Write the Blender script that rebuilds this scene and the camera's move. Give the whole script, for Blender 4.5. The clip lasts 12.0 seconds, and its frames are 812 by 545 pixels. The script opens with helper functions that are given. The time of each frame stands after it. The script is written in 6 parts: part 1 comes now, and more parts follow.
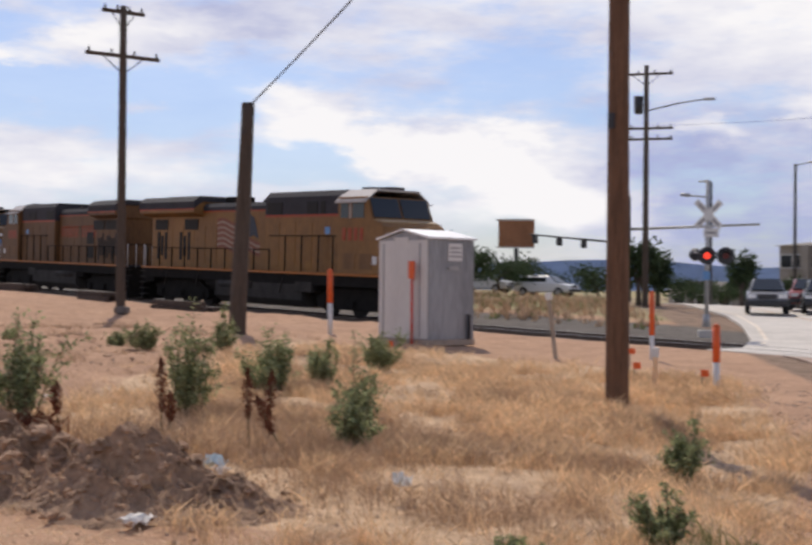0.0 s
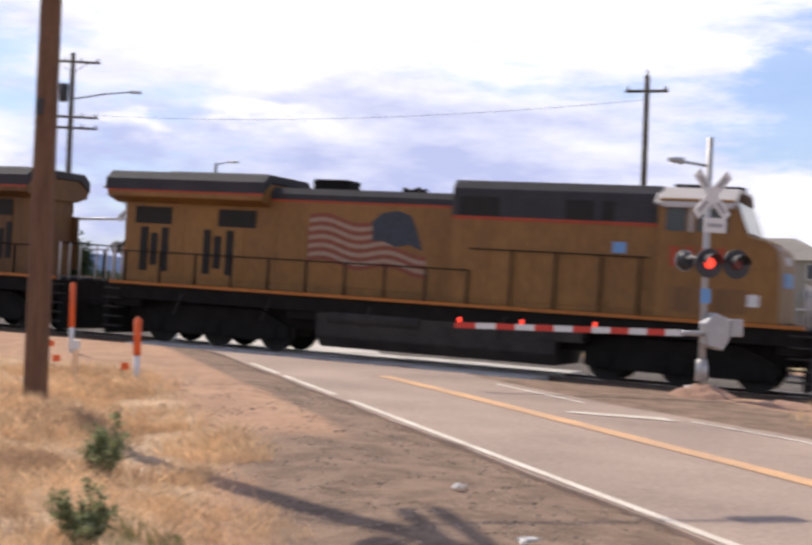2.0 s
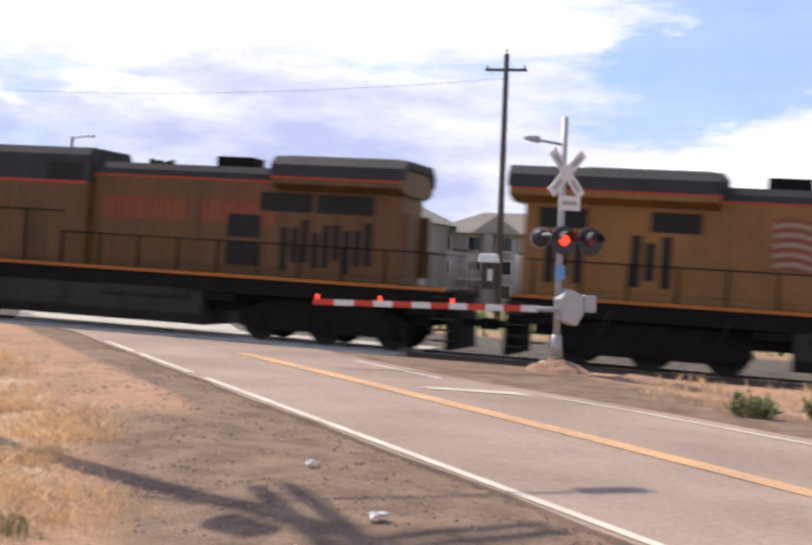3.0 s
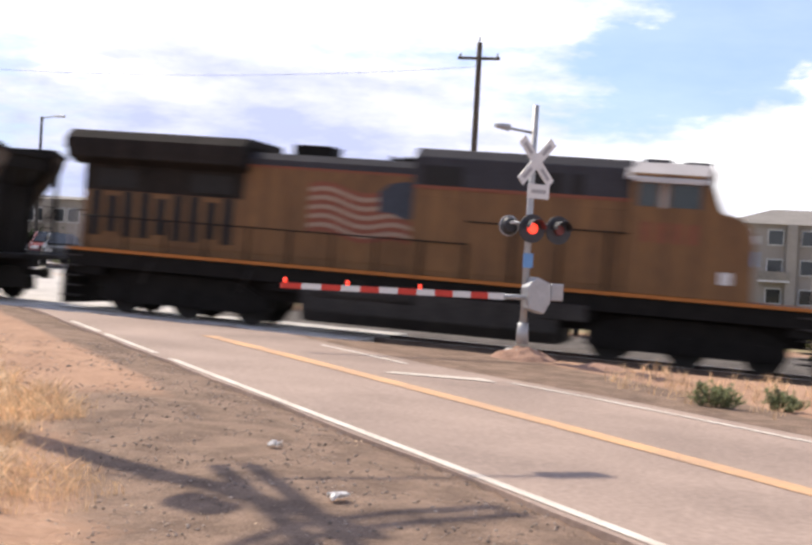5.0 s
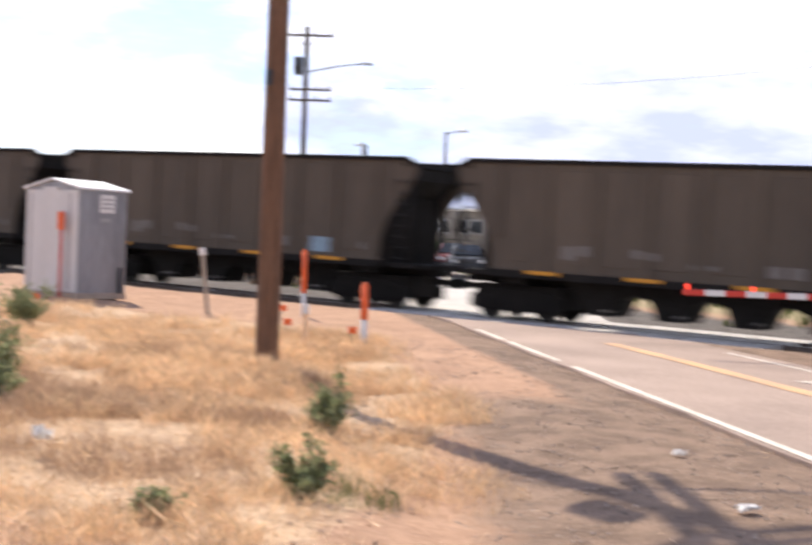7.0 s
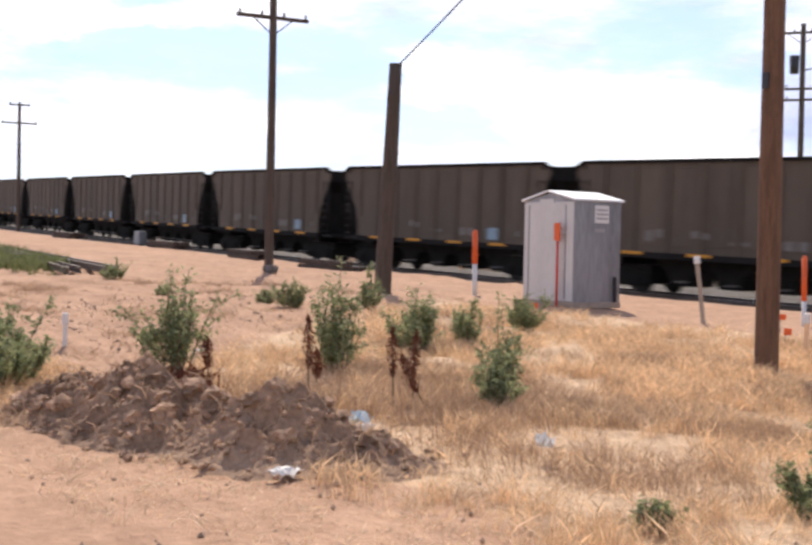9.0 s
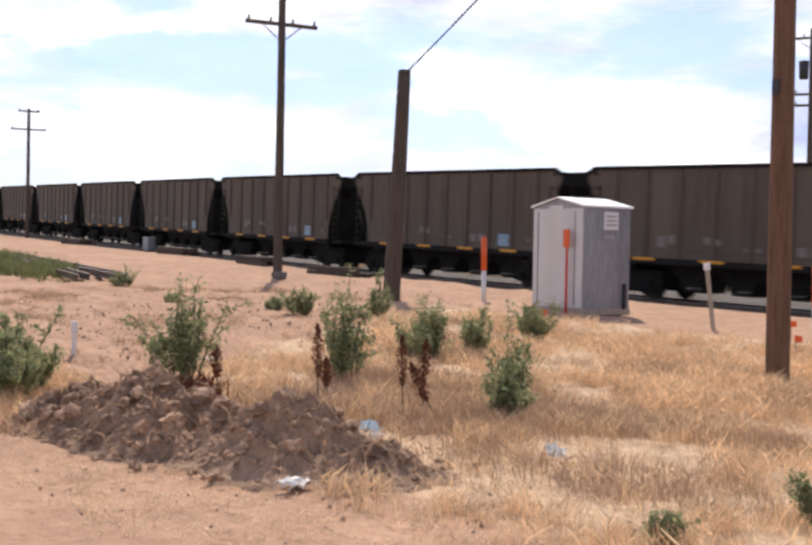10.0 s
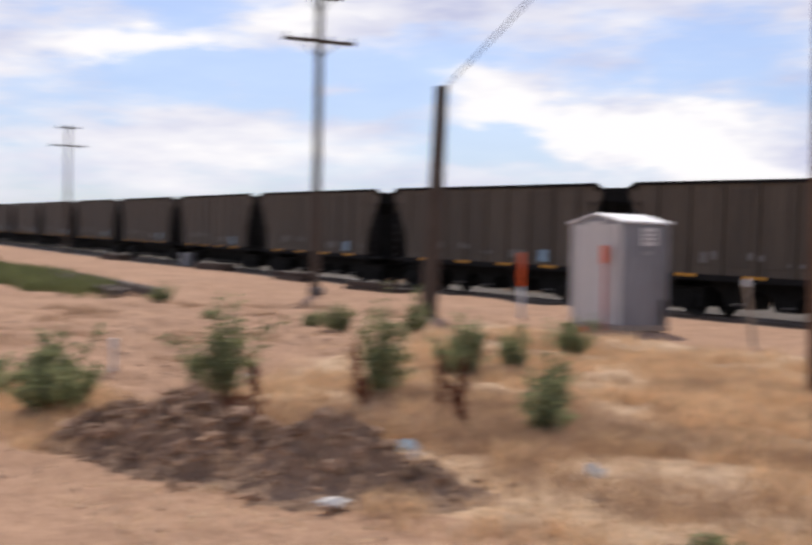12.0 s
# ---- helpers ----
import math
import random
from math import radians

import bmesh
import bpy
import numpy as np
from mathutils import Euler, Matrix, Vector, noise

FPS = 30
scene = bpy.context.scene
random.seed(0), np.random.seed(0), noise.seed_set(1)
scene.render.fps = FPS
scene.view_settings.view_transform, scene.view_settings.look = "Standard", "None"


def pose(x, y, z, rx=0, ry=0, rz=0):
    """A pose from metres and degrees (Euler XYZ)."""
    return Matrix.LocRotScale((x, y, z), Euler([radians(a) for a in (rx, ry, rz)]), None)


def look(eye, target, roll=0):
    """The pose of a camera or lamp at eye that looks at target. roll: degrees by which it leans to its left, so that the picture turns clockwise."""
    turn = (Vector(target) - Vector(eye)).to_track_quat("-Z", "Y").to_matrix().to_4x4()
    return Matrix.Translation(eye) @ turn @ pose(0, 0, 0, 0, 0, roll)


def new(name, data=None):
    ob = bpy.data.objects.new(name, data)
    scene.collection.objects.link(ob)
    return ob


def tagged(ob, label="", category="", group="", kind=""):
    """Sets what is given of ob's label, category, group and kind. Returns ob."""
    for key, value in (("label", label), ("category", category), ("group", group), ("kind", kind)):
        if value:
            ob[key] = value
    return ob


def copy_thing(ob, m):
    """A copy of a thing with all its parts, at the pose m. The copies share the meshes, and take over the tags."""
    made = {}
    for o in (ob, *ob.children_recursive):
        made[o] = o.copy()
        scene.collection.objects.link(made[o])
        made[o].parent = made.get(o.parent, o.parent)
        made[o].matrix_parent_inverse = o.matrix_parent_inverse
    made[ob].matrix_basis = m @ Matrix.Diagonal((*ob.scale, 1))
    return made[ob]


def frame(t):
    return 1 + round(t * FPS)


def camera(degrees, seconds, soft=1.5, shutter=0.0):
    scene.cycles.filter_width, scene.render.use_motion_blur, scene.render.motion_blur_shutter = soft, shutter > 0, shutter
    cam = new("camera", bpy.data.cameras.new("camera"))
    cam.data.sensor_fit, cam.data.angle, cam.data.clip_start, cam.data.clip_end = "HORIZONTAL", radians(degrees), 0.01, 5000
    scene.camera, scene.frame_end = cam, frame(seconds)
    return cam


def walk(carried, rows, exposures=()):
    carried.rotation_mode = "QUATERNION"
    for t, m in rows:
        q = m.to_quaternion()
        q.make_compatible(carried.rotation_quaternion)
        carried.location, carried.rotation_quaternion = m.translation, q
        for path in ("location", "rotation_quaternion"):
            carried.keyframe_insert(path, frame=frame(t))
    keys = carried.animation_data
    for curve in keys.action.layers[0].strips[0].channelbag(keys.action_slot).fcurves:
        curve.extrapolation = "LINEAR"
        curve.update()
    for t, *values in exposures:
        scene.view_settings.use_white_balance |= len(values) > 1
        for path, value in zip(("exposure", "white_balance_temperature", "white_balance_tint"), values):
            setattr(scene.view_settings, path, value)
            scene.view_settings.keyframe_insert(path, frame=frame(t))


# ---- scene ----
cam = camera(33.62, 12.0, soft=2.8, shutter=0.5)
EYE = (0.0, 0.0, 1.95)
# seconds, sway in x, y, z, then yaw, pitch, roll of the hand-held camera, which pans from one spot
TURNS = [
    (0.0, 0.013, 0.009, 0.002, 47.33, 0.66, -0.48),
    (0.4, -0.025, -0.000, 0.002, 44.47, 0.31, -0.34),
    (1.0, -0.071, -0.009, -0.004, 37.87, 0.16, -0.60),
    (1.5, -0.069, -0.012, 0.003, 29.30, 0.75, -1.58),
    (1.7, -0.080, -0.025, 0.005, 26.38, 0.76, -1.84),
    (2.0, -0.075, -0.015, 0.011, 22.88, 0.89, -2.13),
    (2.5, -0.044, -0.003, 0.015, 18.99, 0.74, -2.55),
    (3.0, 0.021, 0.011, 0.015, 17.06, 0.11, -2.11),
    (3.2, 0.047, 0.017, 0.022, 15.84, 0.00, -2.43),
    (4.8, 0.051, 0.006, -0.035, 15.28, -0.07, -3.31),
    (5.0, 0.065, 0.010, -0.036, 15.78, -0.34, -3.16),
    (5.5, 0.064, 0.006, -0.045, 18.88, -0.38, -2.82),
    (6.0, 0.053, 0.021, -0.056, 22.97, -0.74, -2.33),
    (6.5, 0.066, 0.044, -0.052, 26.88, -1.29, -1.69),
    (7.0, 0.053, 0.027, -0.044, 32.74, -0.78, -2.14),
    (7.5, 0.053, -0.018, -0.040, 40.22, -0.36, -1.65),
    (7.7, 0.052, -0.023, -0.034, 42.76, -0.57, -1.37),
    (9.3, 0.023, -0.009, -0.004, 54.32, -1.06, -1.51),
    (9.5, 0.017, -0.006, -0.002, 54.48, -1.05, -1.71),
    (10.0, -0.009, 0.003, 0.025, 53.86, -0.85, -1.08),
    (10.5, -0.048, -0.005, 0.044, 52.91, -0.67, -0.84),
    (11.0, -0.070, -0.019, 0.064, 55.42, 0.10, -1.05),
    (11.5, -0.069, -0.025, 0.066, 58.55, 0.71, -0.94),
    (11.9, -0.045, -0.003, 0.061, 57.7, -0.20, -1.03),
    (12.0, -0.038, 0.003, 0.060, 55.42, -0.25, -1.05),
]
EXPOSURES = [(0.0, -0.55), (1.0, -0.42), (2.0, -0.15), (3.0, -0.08), (5.0, 0.12), (6.5, 0.34), (7.5, 0.26), (9.5, 0.02), (10.5, -0.12), (12.0, -0.45)]
walk(cam, [(t, pose(EYE[0] + dx, EYE[1] + dy, EYE[2] + dz, 90 + p, r, y)) for t, dx, dy, dz, y, p, r in TURNS], EXPOSURES)

# ------------------------------------------------------------ world and sun
SUN_AZ = math.atan2(-0.835, 0.55)      # from +y towards +x
SUN_EL = radians(50)
world = bpy.data.worlds.new("sky")
scene.world = world
world.use_nodes = True


CLOUDS = (
    (64, 5.2, 7, 1.5, 0.0, 0.4, 0.3), (60, 7.6, 14, 3.4, 0.0, -0.22, -0.12), (59, 8.0, 5.5, 0.7, 0.05, -0.75, 0.0), (59, 10.4, 6, 0.6, -0.12, 0.5, 0.6), (67, 8.9, 4, 0.6, -0.05, 0.5, 0.5),
    (47, 5.9, 8.5, 1.2, 0.3, 0.7, 0.7), (51.5, 5.6, 2.0, 0.9, 0.1, -0.5, 0.0), (42, 9.0, 4.5, 1.6, 0.0, -0.3, -0.25), (54, 11.0, 5, 1.1, -0.15, 0.3, -0.6),
    (70, 11.0, 4, 0.7, 0.0, -0.5, 0.0), (33.5, 2.6, 5, 2.4, 0.0, -0.1, -0.75), (42, 5.0, 3.5, 1.5, 0.2, 0.5, 0.5), (22, 5.6, 13, 3.3, 0.04, 0.4, -0.5),
    (17, 3.6, 5, 1.6, 0.0, 0.0, -0.35), (30, 7.5, 2.4, 0.5, 0.1, 0.3, 0.6), (33.5, 6.1, 1.6, 0.5, 0.1, 0.3, 0.6), (24, 11.6, 14, 2.2, 0.0, 0.5, 0.5),
    (2.6, 9.9, 4.2, 2.2, -0.35, -1.5, 0.0), (-2, 7.6, 2.6, 1.6, 0.3, 0.7, 0.5), (4, 4.0, 7, 1.6, 0.0, 0.5, 0.45))


def build_sky(nt):
    n, l = nt.nodes, nt.links
    n.clear()
    out = n.new("ShaderNodeOutputWorld")
    bg = n.new("ShaderNodeBackground")
    sky = n.new("ShaderNodeTexSky")
    sky.sky_type, sky.sun_disc = "NISHITA", False
    sky.sun_elevation, sky.sun_rotation = SUN_EL, SUN_AZ
    sky.air_density, sky.dust_density, sky.ozone_density = 1.0, 1.2, 1.5
    co = n.new("ShaderNodeTexCoord")
    sep = n.new("ShaderNodeSeparateXYZ")
    l.new(co.outputs["Generated"], sep.inputs[0])

    def math_node(op, a, b=None):
        m = n.new("ShaderNodeMath")
        m.operation = op
        for k, v in enumerate((a, b)):
            if v is None:
                continue
            if isinstance(v, (int, float)):
                m.inputs[k].default_value = v
            else:
                l.new(v, m.inputs[k])
        return m.outputs[0]
    # bearing (degrees left of +y) and elevation of the sky, for the cloud forms
    az = math_node("MULTIPLY", math_node("ARCTAN2", math_node("MULTIPLY", sep.outputs[0], -1.0), sep.outputs[1]), 57.2958)
    el = math_node("MULTIPLY", math_node("ARCSINE", sep.outputs[2]), 57.2958)

    def cloud(sx, sy, detail, seed, rough=0.6):
        vec = n.new("ShaderNodeCombineXYZ")
        l.new(math_node("MULTIPLY", az, sx), vec.inputs[0])
        l.new(math_node("MULTIPLY", el, sy), vec.inputs[1])
        vec.inputs[2].default_value = seed
        t = n.new("ShaderNodeTexNoise")
        t.inputs["Detail"].default_value, t.inputs["Roughness"].default_value = detail, rough
        t.inputs["Scale"].default_value = 1.0
        l.new(vec.outputs[0], t.inputs["Vector"])
        return t.outputs["Fac"]
    az_w = math_node("ADD", az, math_node("MULTIPLY", math_node("SUBTRACT", cloud(0.12, 0.3, 5, 1.3), 0.5), 13.0))
    el_w = math_node("ADD", el, math_node("MULTIPLY", math_node("SUBTRACT", cloud(0.16, 0.4, 6, 6.1), 0.5), 5.0))
    cover = math_node("ADD", math_node("MULTIPLY", math_node("SUBTRACT", cloud(0.13, 0.5, 9, 3.7, 0.64), 0.5), 1.9), 0.60)
    lit = math_node("ADD", math_node("MULTIPLY", math_node("SUBTRACT", cloud(0.15, 0.5, 8, 9.1, 0.62), 0.5), 1.7), 0.64)
    # cloud forms: bearing, elevation, their half widths, slant, added cover, added light
    for a0, e0, wa, we, slant, dc, dl in CLOUDS:
        u = math_node("MULTIPLY", math_node("SUBTRACT", az_w, a0), 1 / wa)
        v = math_node("MULTIPLY", math_node("SUBTRACT", math_node("SUBTRACT", el_w, e0), math_node("MULTIPLY", math_node("SUBTRACT", az_w, a0), slant)), 1 / we)
        blob = math_node("POWER", 2.718, math_node("MULTIPLY", math_node("ADD", math_node("MULTIPLY", u, u), math_node("MULTIPLY", v, v)), -1.0))
        cover = math_node("ADD", cover, math_node("MULTIPLY", blob, dc))
        lit = math_node("ADD", lit, math_node("MULTIPLY", blob, dl))
    # the deck breaks up overhead
    high = n.new("ShaderNodeMapRange")
    high.inputs["From Min"].default_value, high.inputs["From Max"].default_value, high.inputs["To Max"].default_value = 18, 45, 0.42
    l.new(el, high.inputs["Value"])
    cover = math_node("SUBTRACT", cover, high.outputs[0])
    ramp = n.new("ShaderNodeValToRGB")
    ramp.color_ramp.interpolation = "EASE"
    ramp.color_ramp.elements[0].position, ramp.color_ramp.elements[1].position = 0.24, 0.84
    ramp.color_ramp.elements[0].color = (0.18, 0.18, 0.18, 1)
    l.new(cover, ramp.inputs[0])
    shade = n.new("ShaderNodeValToRGB")
    shade.color_ramp.elements[0].position, shade.color_ramp.elements[1].position = 0.0, 1.0
    shade.color_ramp.elements[0].color, shade.color_ramp.elements[1].color = (7.3, 7.9, 11.9, 1), (16.4, 16.0, 16.2, 1)
    l.new(lit, shade.inputs[0])
    mix = n.new("ShaderNodeMix")
    mix.data_type = "RGBA"
    l.new(ramp.outputs[0], mix.inputs["Factor"])
    blue = n.new("ShaderNodeMix")
    blue.data_type, blue.blend_type = "RGBA", "MULTIPLY"
    blue.inputs["Factor"].default_value = 1.0
    blue.inputs["B"].default_value = (1.25, 1.42, 1.85, 1)
    l.new(sky.outputs[0], blue.inputs["A"])
    l.new(blue.outputs["Result"], mix.inputs["A"])
    l.new(shade.outputs[0], mix.inputs["B"])
    l.new(mix.outputs["Result"], bg.inputs["Color"])
    bg.inputs["Strength"].default_value = 0.085
    l.new(bg.outputs[0], out.inputs["Surface"])


build_sky(world.node_tree)
sun = new("sun", bpy.data.lights.new("sun", "SUN"))
sun.data.energy, sun.data.angle, sun.data.color = 4.75, radians(0.5), (1.0, 0.885, 0.74)
sun.matrix_world = look((-50, 30, 70), (-50 + 0.835 * math.cos(SUN_EL), 30 - 0.55 * math.cos(SUN_EL), 70 - math.sin(SUN_EL)))

# ------------------------------------------------------------ materials


def mat(name, base, rough=0.8, metal=0.0, scale=6.0, vary=0.25, bump=0.2, base2=None, island=0.0, obj=0.0, fine=8.0, glow=0.0, emit=0.0, stretch=(1, 1, 1), spec=0.4):
    """A procedural surface: two scales of noise between two colours, with relief."""
    m = bpy.data.materials.new(name)
    m.use_nodes = True
    n, l = m.node_tree.nodes, m.node_tree.links
    b = n["Principled BSDF"]
    b.inputs["Roughness"].default_value, b.inputs["Metallic"].default_value = rough, metal
    b.inputs["Specular IOR Level"].default_value = spec
    base2 = base2 or tuple(c * (1 - vary) for c in base)
    co = n.new("ShaderNodeTexCoord")
    mp = n.new("ShaderNodeMapping")
    mp.inputs["Scale"].default_value = stretch
    l.new(co.outputs["Object"], mp.inputs[0])
    big, small = n.new("ShaderNodeTexNoise"), n.new("ShaderNodeTexNoise")
    for t, s, d in ((big, scale, 4), (small, scale * fine, 5)):
        t.inputs["Scale"].default_value, t.inputs["Detail"].default_value = s, d
        l.new(mp.outputs[0], t.inputs["Vector"])
    mixf = n.new("ShaderNodeMath")
    mixf.operation = "MULTIPLY_ADD"
    mixf.inputs[1].default_value = 0.55
    l.new(big.outputs["Fac"], mixf.inputs[0])
    half = n.new("ShaderNodeMath")
    half.operation = "MULTIPLY"
    half.inputs[1].default_value = 0.45
    l.new(small.outputs["Fac"], half.inputs[0])
    l.new(half.outputs[0], mixf.inputs[2])
    ramp = n.new("ShaderNodeValToRGB")
    ramp.color_ramp.elements[0].position, ramp.color_ramp.elements[1].position = 0.36, 0.64
    ramp.color_ramp.elements[0].color = (*base2, 1)
    ramp.color_ramp.elements[1].color = (*base, 1)
    l.new(mixf.outputs[0], ramp.inputs[0])
    col = ramp.outputs[0]
    if island or obj:
        rnd = n.new("ShaderNodeNewGeometry").outputs["Random Per Island"] if island else n.new("ShaderNodeObjectInfo").outputs["Random"]
        mr = n.new("ShaderNodeMapRange")
        mr.inputs["To Min"].default_value, mr.inputs["To Max"].default_value = 1 - (island or obj), 1 + (island or obj)
        l.new(rnd, mr.inputs["Value"])
        mu = n.new("ShaderNodeVectorMath")
        mu.operation = "SCALE"
        l.new(col, mu.inputs[0])
        l.new(mr.outputs[0], mu.inputs["Scale"])
        col = mu.outputs[0]
    l.new(col, b.inputs["Base Color"])
    if bump:
        bp = n.new("ShaderNodeBump")
        bp.inputs["Strength"].default_value, bp.inputs["Distance"].default_value = bump, 0.02
        l.new(small.outputs["Fac"], bp.inputs["Height"])
        l.new(bp.outputs[0], b.inputs["Normal"])
    if glow:
        # light that comes through thin leaves
        tr, ms = n.new("ShaderNodeBsdfTranslucent"), n.new("ShaderNodeMixShader")
        l.new(col, tr.inputs["Color"])
        ms.inputs[0].default_value = glow
        l.new(b.outputs[0], ms.inputs[1])
        l.new(tr.outputs[0], ms.inputs[2])
        l.new(ms.outputs[0], n["Material Output"].inputs["Surface"])
    if emit:
        b.inputs["Emission Color"].default_value = (*base, 1)
        b.inputs["Emission Strength"].default_value = emit
    return m


